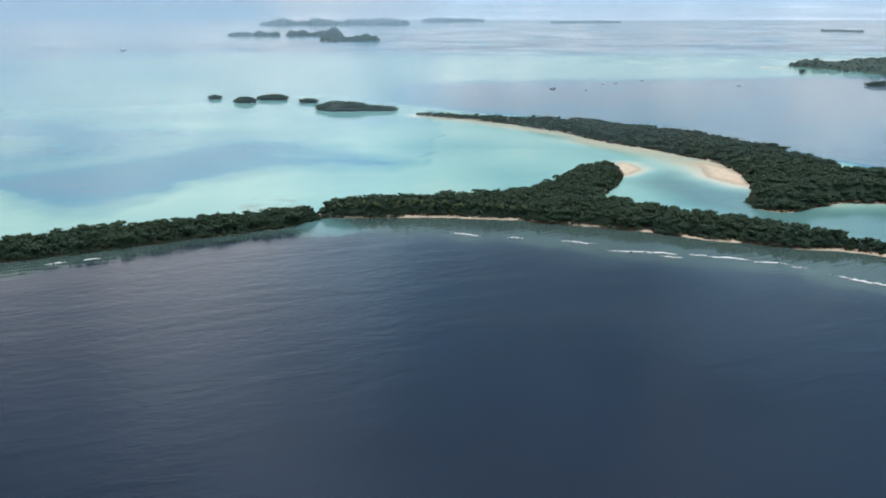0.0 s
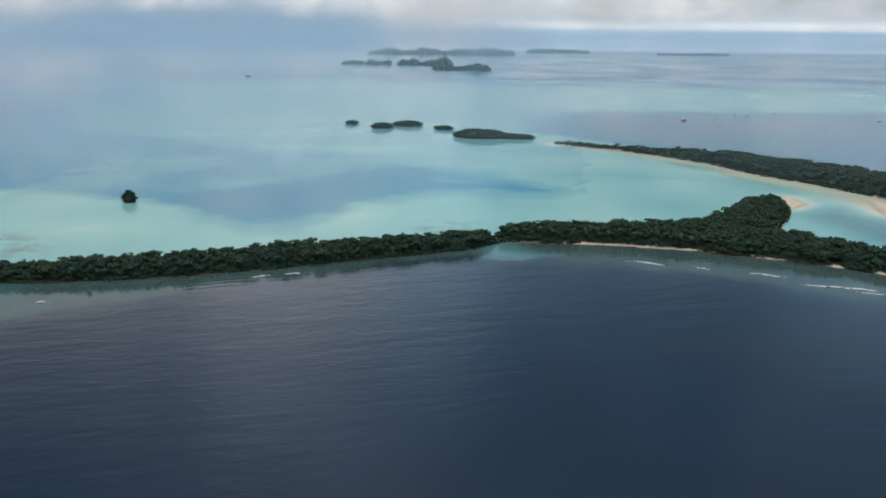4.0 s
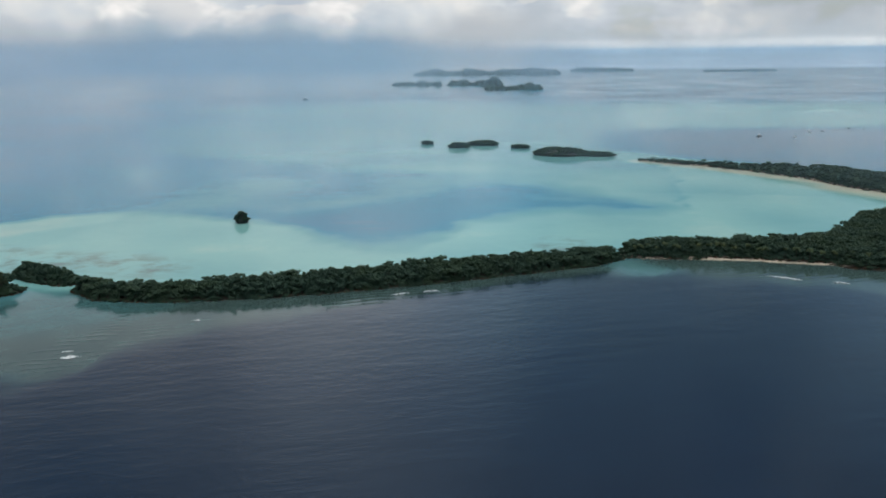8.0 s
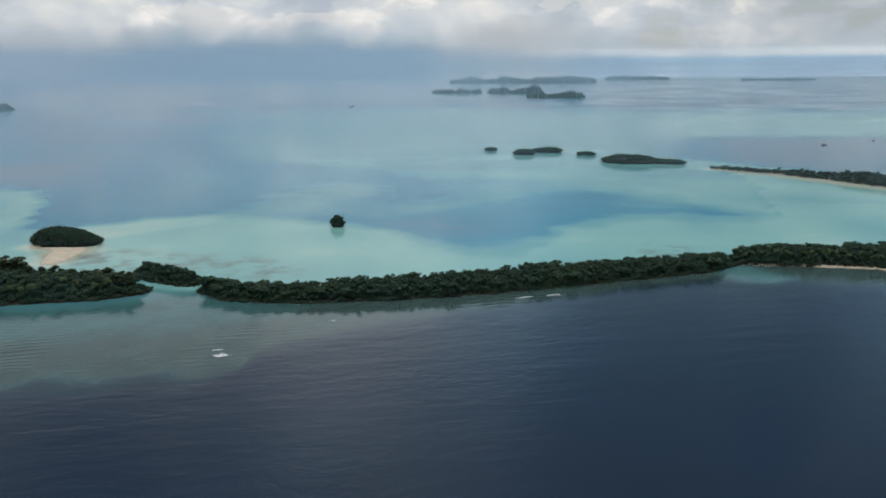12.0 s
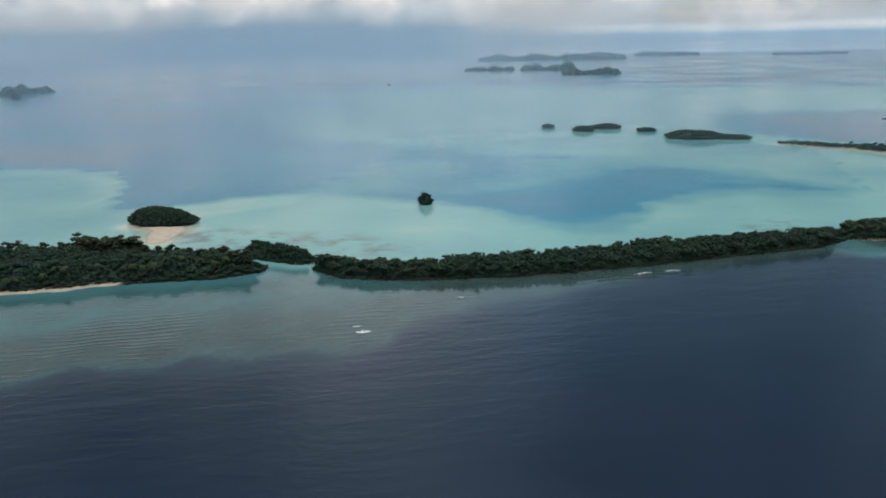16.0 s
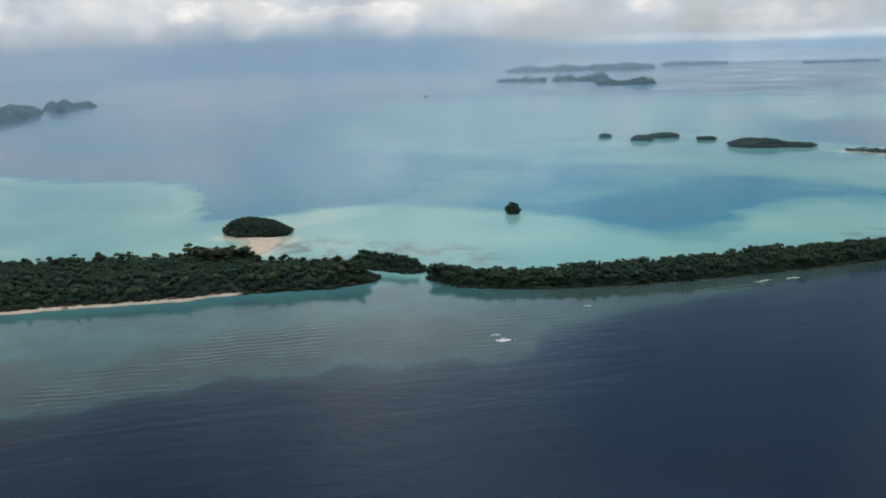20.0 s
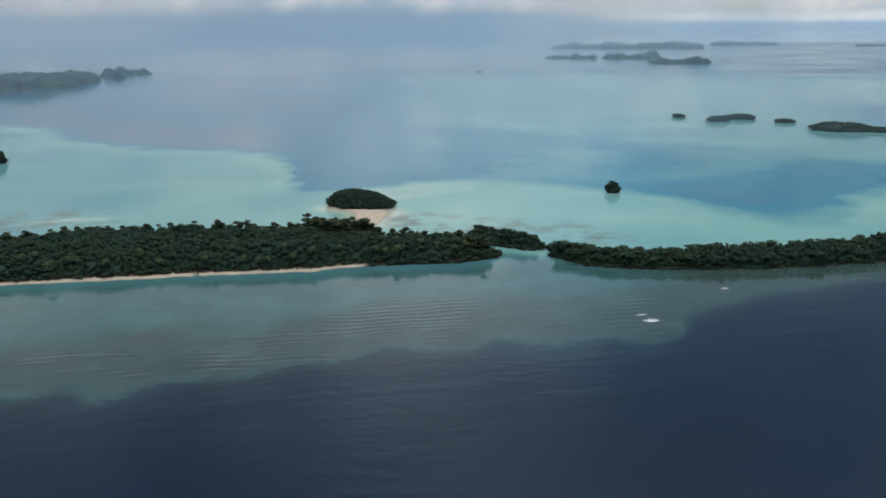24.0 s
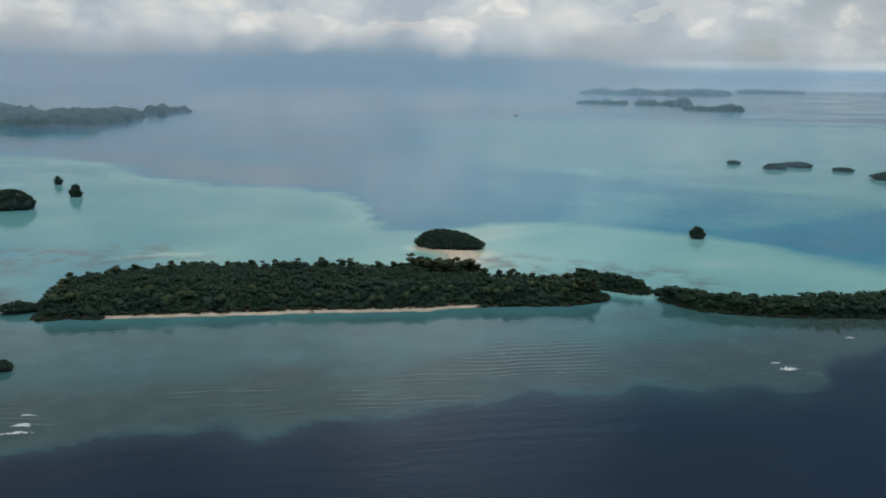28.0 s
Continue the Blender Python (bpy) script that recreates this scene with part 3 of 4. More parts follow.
def mesh_from(name, verts, faces, mat, smooth_shade=True):
    me = bpy.data.meshes.new(name)
    verts = np.asarray(verts, np.float32)
    faces = np.asarray(faces, np.int32)
    n = faces.shape[1]
    me.vertices.add(len(verts))
    me.vertices.foreach_set("co", verts.ravel())
    me.loops.add(faces.size)
    me.loops.foreach_set("vertex_index", faces.ravel())
    me.polygons.add(len(faces))
    me.polygons.foreach_set("loop_start", np.arange(0, faces.size, n, dtype=np.int32))
    me.polygons.foreach_set("use_smooth", np.full(len(faces), smooth_shade))
    me.update(calc_edges=True)
    if mat:
        me.materials.append(mat)
    return me


def grid_faces(nx, ny):
    i = np.arange(nx * ny).reshape(ny, nx)
    return np.stack([i[:-1, :-1], i[:-1, 1:], i[1:, 1:], i[1:, :-1]], -1).reshape(-1, 4)


def build_sea():
    xs = sorted(grow(-960, -8, 7000, 1.045)) + list(np.arange(-960, 400, 5.0)) + grow(395, 8, 7000, 1.045)
    ys = sorted(grow(60, -10, 4000, 1.15)) + list(np.arange(60, 780, 5.0)) + list(np.arange(780, 1300, 10.0)) + grow(1290, 14, 7000, 1.022)
    x, y = np.meshgrid(np.array(xs), np.array(ys))
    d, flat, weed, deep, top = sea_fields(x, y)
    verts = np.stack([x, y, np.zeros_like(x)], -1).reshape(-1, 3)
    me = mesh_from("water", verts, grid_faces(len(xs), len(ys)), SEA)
    for key, field in (("depth_sheen", d), ("flat", flat), ("weed", weed), ("open_sea", deep), ("reef_top", top)):
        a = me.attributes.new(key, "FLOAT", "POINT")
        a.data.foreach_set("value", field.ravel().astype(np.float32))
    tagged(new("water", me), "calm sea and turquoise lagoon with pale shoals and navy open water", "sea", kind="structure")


build_sea()


# ---- land ----
def land_height(s, hill):
    return np.interp(s, [-7, 0, 3, 10], [-1.6, 0.0, 0.8, 1.5]) + hill


def build_land(name, chain, seed, label, sandy, step_size=2.5, rough=0.55, category="island", gentle=1.0):
    c = np.array(chain)
    x0, y0 = (c[:, 0] - c[:, 2]).min() - 12, (c[:, 1] - c[:, 2]).min() - 12
    x1, y1 = (c[:, 0] + c[:, 2]).max() + 12, (c[:, 1] + c[:, 2]).max() + 12
    xs, ys = np.arange(x0, x1, step_size), np.arange(y0, y1, step_size)
    x, y = np.meshgrid(xs, ys)
    s = shore(chain, x, y, seed, rough)
    z = land_height(np.where(s > 0, s * gentle, s), 0) + 0.15 * gentle * wobble(x, y, 9, seed + 7)
    faces = grid_faces(len(xs), len(ys))
    keep = (s.ravel()[faces] > -7).any(1)
    faces = faces[keep]
    used = np.unique(faces)
    index = np.zeros(len(xs) * len(ys), np.int32)
    index[used] = np.arange(len(used))
    verts = np.stack([x, y, z], -1).reshape(-1, 3)[used]
    me = mesh_from(name, verts, index[faces], LAND)
    a = me.attributes.new("soil", "FLOAT", "POINT")
    a.data.foreach_set("value", smooth(s - (sandy(x, y) if callable(sandy) else sandy), -1.0, 1.2).ravel()[used].astype(np.float32))
    return tagged(new(name, me), label, category, kind="structure")


build_land("ground_1", ISLAND_WEST, 11, "low wooded coral island with a white sand beach", lambda x, y: np.where((x > -580) & (x < -420) & (y < 340), 3.6, -3.0))
build_land("ground_2", ISLAND_STRIP, 21, "narrow dark mangrove islet rim of rock and mud", -3.0)
build_land("ground_3", ISLAND_POINT, 31, "low wooded island with a narrow pale beach", 3.7)
build_land("ground_4", ISLAND_BAR, 41, "narrow wooded sand bar with pale beach patches", lambda x, y: np.where(wobble(x, y, 40, 43) > 0.1, 3.2, -3.0))
build_land("ground_5", ISLAND_ARC, 51, "long curved wooded island with a thin sand rim", lambda x, y: np.where((x > 170) & (y < 585), 0.6, 3.4), 3.0)
build_land("ground_6", ISLAND_KNOB, 61, "small wooded rocky islet in the channel", -3.0, 2.0)
build_land("sandbank_1", SAND_ARC, 71, "pale sand bank running out from the wooded shore", 99.0, 2.5, 0.6, "sandbank", 0.16)
build_land("sandbank_2", SAND_POINT, 73, "pale sand bank at the wooded point", 99.0, 2.5, 0.6, "sandbank", 0.25)
build_land("sandbank_3", SAND_DOME, 75, "pale sand tongue beside the domed islet", 99.0, 2.0, 0.5, "sandbank")


# ---- trees ----
def blob(rng, centre, radius, squash, levels=1):
    bm = bmesh.new()
    bmesh.ops.create_icosphere(bm, subdivisions=levels, radius=1.0)
    for v in bm.verts:
        k = radius * rng.uniform(0.78, 1.15)
        v.co = Vector((v.co.x * k, v.co.y * k, v.co.z * k * squash)) + Vector(centre)
    bm.verts.ensure_lookup_table()
    verts = [tuple(v.co) for v in bm.verts]
    faces = [tuple(v.index for v in f.verts) for f in bm.faces]
    bm.free()
    return verts, faces


def tuft(rng, centre, radius, squash):
    """A small uneven eight-sided clump of leaves."""
    verts = []
    for d in ((1, 0, 0), (0, 1, 0), (-1, 0, 0), (0, -1, 0), (0, 0, 1), (0, 0, -1)):
        k = radius * rng.uniform(0.75, 1.3)
        verts.append((centre[0] + k * d[0] + rng.uniform(-0.3, 0.3) * radius, centre[1] + k * d[1] + rng.uniform(-0.3, 0.3) * radius, centre[2] + k * d[2] * squash))
    return verts, [(0, 1, 4), (1, 2, 4), (2, 3, 4), (3, 0, 4), (1, 0, 5), (2, 1, 5), (3, 2, 5), (0, 3, 5)]


def leaf_card(rng, at, out, size):
    """Two small triangles that make one bent clump of leaves."""
    n = (Vector(out).normalized() + Vector((rng.uniform(-1, 1), rng.uniform(-1, 1), rng.uniform(-0.5, 1))) * 0.45).normalized()
    a = n.orthogonal().normalized()
    a.rotate(Matrix.Rotation(rng.uniform(0, 6.28), 3, n))
    b = n.cross(a)
    p, w, h = Vector(at), size * rng.uniform(0.6, 1.2), size * rng.uniform(0.6, 1.2)
    return [tuple(p - a * w), tuple(p - b * h * 0.7 + n * size * 0.2), tuple(p + a * w), tuple(p + b * h - n * size * 0.3)]


def crown_shape(seed, kind="broad", clumps=24, cards=16):
    """Vertices and triangles of one crown, one unit high: a cushion of small leaf clumps round a dark core."""
    rng = random.Random(seed)
    verts, tris = [], []

    def join(v, f):
        k = len(verts)
        verts.extend(v)
        for face in f:
            for i in range(1, len(face) - 1):
                tris.append((k + face[0], k + face[i], k + face[i + 1]))
    wide, low, high, size = {"broad": (0.40, 0.42, 0.90, 0.100), "bush": (0.42, 0.15, 0.85, 0.13), "single": (0.34, 0.40, 0.93, 0.080), "tall": (0.24, 0.40, 0.97, 0.070)}[kind]
    lobes = []
    for i in range(3 if kind != "tall" else 5):
        a, r = rng.uniform(0, 6.28), wide * rng.uniform(0.2, 0.62)
        lobes.append((r * math.cos(a), r * math.sin(a), low + (high - low) * rng.uniform(0.2, 0.75) if kind != "tall" else low + (high - low) * (i + 0.4) / 5, wide * rng.uniform(0.5, 0.75) * (1.0 if kind != "tall" else 1.15 - 0.14 * i)))
    for x, y, z, r in lobes:
        join(*tuft(rng, (x, y, z), r * 0.85, 0.75))
    for i in range(clumps):
        x, y, z, r = lobes[i % len(lobes)]
        o = Vector((rng.gauss(0, 1), rng.gauss(0, 1), rng.gauss(0.35, 0.8))).normalized()
        p = (x + o.x * r, y + o.y * r, min(high, z + o.z * r * 0.8))
        join(*tuft(rng, p, size * rng.uniform(0.7, 1.4), rng.uniform(0.6, 0.85)))
    for i in range(cards):
        x, y, z, r = rng.choice(lobes)
        o = Vector((rng.gauss(0, 1), rng.gauss(0, 1), abs(rng.gauss(0.4, 0.7)))).normalized()
        p = Vector((x + o.x * r * 1.2, y + o.y * r * 1.2, z + o.z * r * 1.0))
        join(leaf_card(rng, p, o + Vector((0, 0, 0.8)), size * rng.uniform(0.35, 0.6)), [(0, 1, 2, 3)])
    return np.array(verts), np.array(tris)


def palm_shape(seed):
    rng = random.Random(seed)
    verts, tris = [], []
    for i in range(13):
        a, up, ln = i * 2.4 + rng.uniform(-0.3, 0.3), rng.uniform(-0.1, 0.9), rng.uniform(0.30, 0.42)
        side = Vector((-math.sin(a), math.cos(a), 0))
        k = len(verts)
        for j in range(5):
            t = j / 4
            r, z = ln * t * (1 - 0.2 * t), 0.80 + ln * (up * t - (0.65 + 0.6 * up) * t * t)
            mid = Vector((r * math.cos(a), r * math.sin(a), z))
            w = 0.065 * math.sin(math.pi * (0.12 + 0.86 * t))
            verts.extend([tuple(mid - side * w - Vector((0, 0, w * 0.7))), tuple(mid), tuple(mid + side * w - Vector((0, 0, w * 0.7)))])
            if j:
                q = k + 3 * j
                for c in (0, 1):
                    tris.append((q - 3 + c, q - 2 + c, q + 1 + c))
                    tris.append((q - 3 + c, q + 1 + c, q + c))
    return np.array(verts), np.array(tris)


def trunk_shape(seed, top, thick, sides=6, limbs=3):
    rng = random.Random(seed)
    verts, tris = [], []

    def tube(path, r0, r1):
        k = len(verts)
        for j, p in enumerate(path):
            r = r0 + (r1 - r0) * j / (len(path) - 1)
            for i in range(sides):
                a = 2 * math.pi * i / sides
                verts.append((p[0] + r * math.cos(a), p[1] + r * math.sin(a), p[2]))
        for j in range(len(path) - 1):
            for i in range(sides):
                a, b = k + j * sides + i, k + j * sides + (i + 1) % sides
                tris.extend([(a, b, b + sides), (a, b + sides, a + sides)])
    lean = (rng.uniform(-0.05, 0.05), rng.uniform(-0.05, 0.05))
    tube([(lean[0] * t * t, lean[1] * t * t, top * t - 0.06) for t in (0, 0.35, 0.7, 1.0)], thick, thick * 0.5)
    for i in range(limbs):
        a, h = rng.uniform(0, 6.28), rng.uniform(0.35, 0.6) * top
        tube([(0, 0, h), (0.1 * math.cos(a), 0.1 * math.sin(a), h + 0.12), (0.2 * math.cos(a), 0.2 * math.sin(a), h + 0.26)], thick * 0.5, thick * 0.2)
    return np.array(verts), np.array(tris)


BROAD = [crown_shape(100 + i) for i in range(6)]
BUSH = [crown_shape(200 + i, "bush", 14, 8) for i in range(4)]
TALL = [crown_shape(300 + i, "tall", 34, 70) for i in range(4)]
PALMS = [palm_shape(400 + i) for i in range(3)]
CLUMP = [crown_shape(250 + i, "bush", 12, 6) for i in range(3)]
TWIGS = [crown_shape(270 + i, "bush", 5, 5) for i in range(3)]
FAR_CLUMP = [crown_shape(260 + i, "bush", 6, 0) for i in range(3)]
STEM = trunk_shape(500, 0.6, 0.025, 4, 0)


def planted(chain, seed, spacing, setback, rough=0.55, extra=()):
    """Jittered places inside a chain, with how far inside each lies."""
    r = np.random.RandomState(seed)
    c = np.array(chain)
    xs = np.arange((c[:, 0] - c[:, 2]).min() - 4, (c[:, 0] + c[:, 2]).max() + 4, spacing)
    ys = np.arange((c[:, 1] - c[:, 2]).min() - 4, (c[:, 1] + c[:, 2]).max() + 4, spacing * 0.9)
    x, y = np.meshgrid(xs, ys)
    x = (x + (np.arange(len(ys)) % 2)[:, None] * spacing * 0.5 + r.uniform(-0.36, 0.36, x.shape) * spacing).ravel()
    y = (y + r.uniform(-0.36, 0.36, y.shape) * spacing).ravel() if y.ndim == 1 else (y.ravel() + r.uniform(-0.36, 0.36, y.size) * spacing)
    ring = [(x, y)]
    for n in range(1):
        ring.append((x + r.uniform(-0.5, 0.5, x.size) * spacing, y + r.uniform(-0.5, 0.5, x.size) * spacing))
    s = shore(chain, x, y, seed_of[id(chain)], rough)
    for ax, ay in ring[1:]:
        more = shore(chain, ax, ay, seed_of[id(chain)], rough)
        rim = more < (setback(ax, ay) if callable(setback) else setback) + 6.5
        x, y, s = np.concatenate([x, ax[rim]]), np.concatenate([y, ay[rim]]), np.concatenate([s, more[rim]])
    back = setback(x, y) if callable(setback) else setback
    keep = s > back
    for other in extra:
        keep &= inside(other, x, y) < 3
    return x[keep], y[keep], s[keep]


seed_of = {id(ISLAND_WEST): 11, id(ISLAND_STRIP): 21, id(ISLAND_POINT): 31, id(ISLAND_BAR): 41, id(ISLAND_ARC): 51, id(ISLAND_KNOB): 61}


def gather(shapes, x, y, z, height, spread, seed):
    """One big mesh of many copies of the given shapes."""
    r = np.random.RandomState(seed)
    pick, turn = r.randint(0, len(shapes), len(x)), r.uniform(0, 2 * np.pi, len(x))
    vs, fs, k = [], [], 0
    for i, (v, f) in enumerate(shapes):
        w = np.where(pick == i)[0]
        if not len(w):
            continue
        c, s = np.cos(turn[w])[:, None], np.sin(turn[w])[:, None]
        h, g = height[w][:, None], (height[w] * spread[w])[:, None]
        px = (v[:, 0] * c - v[:, 1] * s) * g + x[w][:, None]
        py = (v[:, 0] * s + v[:, 1] * c) * g + y[w][:, None]
        pz = v[:, 2] * h + z[w][:, None]
        vs.append(np.stack([px, py, pz], -1).reshape(-1, 3))
        fs.append((f[None] + (np.arange(len(w)) * len(v))[:, None, None] + k).reshape(-1, 3))
        k += len(w) * len(v)
    return np.concatenate(vs), np.concatenate(fs)


def canopy_height(x, y, s, tall, back, seed, rise):
    """Height of the closed leaf roof over the ground."""
    tall = tall(x, y) if callable(tall) else tall
    return tall * (0.10 + 0.90 * smooth(s - back, -1.0, rise)) * (0.90 + 0.13 * wobble(x, y, 45, seed + 9)) + 0.5 * wobble(x, y, 7, seed + 4)


def forest(name, chain, seed, spacing, tall, setback, label, extra=(), rise=8.0):
    root = tagged(new(name), label, "forest", kind="stuff")
    # the closed roof of leaves
    c = np.array(chain)
    xs = np.arange((c[:, 0] - c[:, 2]).min() - 6, (c[:, 0] + c[:, 2]).max() + 6, 2.0)
    ys = np.arange((c[:, 1] - c[:, 2]).min() - 6, (c[:, 1] + c[:, 2]).max() + 6, 2.0)
    gx, gy = np.meshgrid(xs, ys)
    gs = shore(chain, gx, gy, seed)
    back = setback(gx, gy) if callable(setback) else setback
    for other in extra:
        gs = np.where(inside(other, gx, gy) > 3, -9, gs)
    r = np.random.RandomState(seed + 5)
    gz = land_height(gs, 0) + canopy_height(gx, gy, gs, tall, back, seed, rise) - 2.7 + r.uniform(-0.5, 0.5, gx.shape)
    faces = grid_faces(len(xs), len(ys))
    faces = faces[((gs - back).ravel()[faces] > 2.0).all(1)]
    faces = faces[(gs.ravel()[faces] > -2.5).all(1)]
    used = np.unique(faces)
    index = np.zeros(gx.size, np.int32)
    index[used] = np.arange(len(used))
    ob = new("leaf_roof", mesh_from("leaf_roof", np.stack([gx, gy, gz], -1).reshape(-1, 3)[used], index[faces], LEAF))
    ob.parent = root
    # crowns that break through it
    x, y, s = planted(chain, seed, spacing, setback, 0.55, extra)
    back = setback(x, y) if callable(setback) else setback
    top = land_height(s, 0) + canopy_height(x, y, s, tall, back, seed, rise)
    deep_in = smooth(s - back, 0, 6)
    size = r.uniform(3.6, 6.2, len(x)) * (0.5 + 0.5 * deep_in)
    spread = spacing * r.uniform(1.1, 1.9, len(x)) / size
    low = r.uniform(0, 1, len(x)) < 0.30
    z = top + r.uniform(-0.9, 0.75, len(x)) * deep_in - size * 0.90
    for part_name, kinds, w in (("crowns", BROAD, ~low), ("bushes", BUSH, low)):
        v, f = gather(kinds, x[w], y[w], z[w], size[w], spread[w], seed + 3)
        ob = new(part_name, mesh_from(part_name, v, f, LEAF))
        ob.parent = root
    # brown dead fronds and roots along the rim
    ux, uy, us = planted(chain, seed + 1, 1.7, (lambda px, py: setback(px, py) - 1.3) if callable(setback) else setback - 0.9)
    ub = setback(ux, uy) if callable(setback) else setback
    rim = us - ub < 0.4
    v, f = gather(TWIGS, ux[rim], uy[rim], land_height(us[rim], 0) - 0.3, r.uniform(0.9, 1.7, rim.sum()), np.full(rim.sum(), 1.1), seed + 8)
    ob = new("undergrowth", mesh_from("undergrowth", v, f, DRY))
    ob.parent = root
    edge = s - back < 4
    v, f = gather([STEM], x[edge], y[edge], land_height(s[edge], 0) - 0.3, np.maximum(top[edge], 1.5), np.ones(edge.sum()), seed + 6)
    ob = new("trunks", mesh_from("trunks", v, f, BARK))
    ob.parent = root
    return root


def west_back(x, y):
    line = np.interp(x, [-605, -527, -417, -358], [238, 272, 326, 363])
    return np.where((y < line + 22) & (x > -578) & (x < -418), 3.8, 0.4)


def arc_back(x, y):
    return np.where(x < 115, 0.8, 1.4)


def bar_back(x, y):
    return np.where((wobble(x, y, 40, 43) > 0.0) & (y < 455), 2.5, 0.8)


def point_back(x, y):
    return np.where((y < 490) & (x > -18) & (x < 110), 2.9, 0.6)


forest("forest_west", ISLAND_WEST, 11, 2.95, 9.3, west_back, "dense dark green coastal forest with palms", rise=14.0)
forest("forest_strip", ISLAND_STRIP, 21, 2.4, 7.0, -1.0, "dense dark mangrove thicket reaching over the water")
forest("forest_point", ISLAND_POINT, 31, 3.0, 7.5, point_back, "dense dark green coastal forest above a narrow beach")
forest("forest_bar", ISLAND_BAR, 41, 2.9, 7.7, bar_back, "dark green trees along a narrow sand bar", extra=(ISLAND_POINT,))
forest("forest_arc", ISLAND_ARC, 51, 4.7, lambda x, y: np.interp(x, [-20, 70, 140], [4.0, 6.5, 10.4]), arc_back, "dense dark green forest on the long curved island", extra=(SAND_ARC,), rise=13.0)
forest("forest_knob", ISLAND_KNOB, 61, 2.4, 7.2, -0.8, "dark green trees crowding a small islet")


# single trees that stand out above the canopy and along the shore
def tree_thing(name, shape, trunk, mat, label, category):
    root = tagged(new(name), label, category)
    for part_name, (v, f), m in (("crown", shape, mat), ("trunk", trunk, BARK)):
        ob = new(part_name, mesh_from(part_name, v, f, m))
        ob.parent = root
    return root


def single_trees():
    kinds = []
    for i in range(4):
        kinds.append((tree_thing("tall_tree", TALL[i], trunk_shape(520 + i, 0.8, 0.018), NEEDLE, "tall feathery dark green tree standing above the canopy", "tree"), 1.2, "tall trees along the skyline"))
    for i in range(3):
        kinds.append((tree_thing("broadleaf_tree", crown_shape(620 + i, "single", 44, 90), trunk_shape(530 + i, 0.6, 0.026), LEAF, "rounded dark green broadleaf tree at the forest edge", "tree"), 1.3, "broadleaf trees at the forest edge"))
    for i in range(3):
        kinds.append((tree_thing("coconut_palm", PALMS[i], trunk_shape(540 + i, 0.82, 0.016, 6, 0), PALM, "coconut palm with a drooping crown by the beach", "palm"), 0.9, "coconut palms along the beach"))
    for ob, _, group in kinds:
        tagged(ob, group=group)
    r = random.Random(77)
    used = set()

    def plant(k, x, y, s, height):
        ob, wide, _ = kinds[k]
        m = pose(x, y, float(land_height(s, 0)) - 0.2, 0, 0, r.uniform(0, 360)) @ Matrix.Diagonal((height * wide, height * wide, height, 1))
        if k not in used:
            used.add(k)
            ob.matrix_world = m
        else:
            made = copy_thing(ob, pose(0, 0, 0))
            made.matrix_world = m

    def along(chain, count, north, ks, low, high, inset, x0=-1e9, x1=1e9, wander=1.6, east=1e9):
        """Trees along one long side of an island."""
        c = [p for p in chain if x0 <= p[0] <= x1]
        for n in range(count):
            t = (n + r.uniform(0.1, 0.9)) / count * (len(c) - 1)
            i = min(int(t), len(c) - 2)
            (ax, ay, ar), (bx, by, br) = c[i], c[i + 1]
            t -= i
            dx, dy = bx - ax, by - ay
            ln = math.hypot(dx, dy)
            w = (ar + (br - ar) * t - inset * r.uniform(0.6, wander)) * north
            x, y = ax + dx * t - dy / ln * w, ay + dy * t + dx / ln * w
            s = float(shore(chain, np.array([x]), np.array([y]), seed_of[id(chain)])[0])
            if s > 0.8 and x < east:
                plant(r.choice(ks), x, y, s, r.uniform(low, high))
    tall, broad, palm = (0, 1, 2, 3), (4, 5, 6), (7, 8, 9)
    along(ISLAND_WEST, 40, 1, tall, 9.8, 12.0, 7)
    along(ISLAND_WEST, 66, 1, broad, 8.8, 10.6, 6)
    along(ISLAND_WEST, 60, -1, palm, 7, 10.5, 6.5, wander=4.0)
    along(ISLAND_WEST, 36, 1, tall, 12.8, 15.8, 6, -470, -410, wander=2.2, east=-430)
    along(ISLAND_STRIP, 40, 1, broad, 6.8, 8.8, 4)
    along(ISLAND_STRIP, 24, -1, broad, 5.5, 7.5, 2)
    along(ISLAND_POINT, 36, 1, broad, 7.2, 9.2, 5)
    along(ISLAND_POINT, 24, -1, palm, 6.5, 9, 6, -60, 80)
    along(ISLAND_BAR, 20, 1, broad, 6.5, 8.6, 5, 70, 210)
    along(ISLAND_ARC, 20, 1, broad, 8, 10, 8, 140)


single_trees()


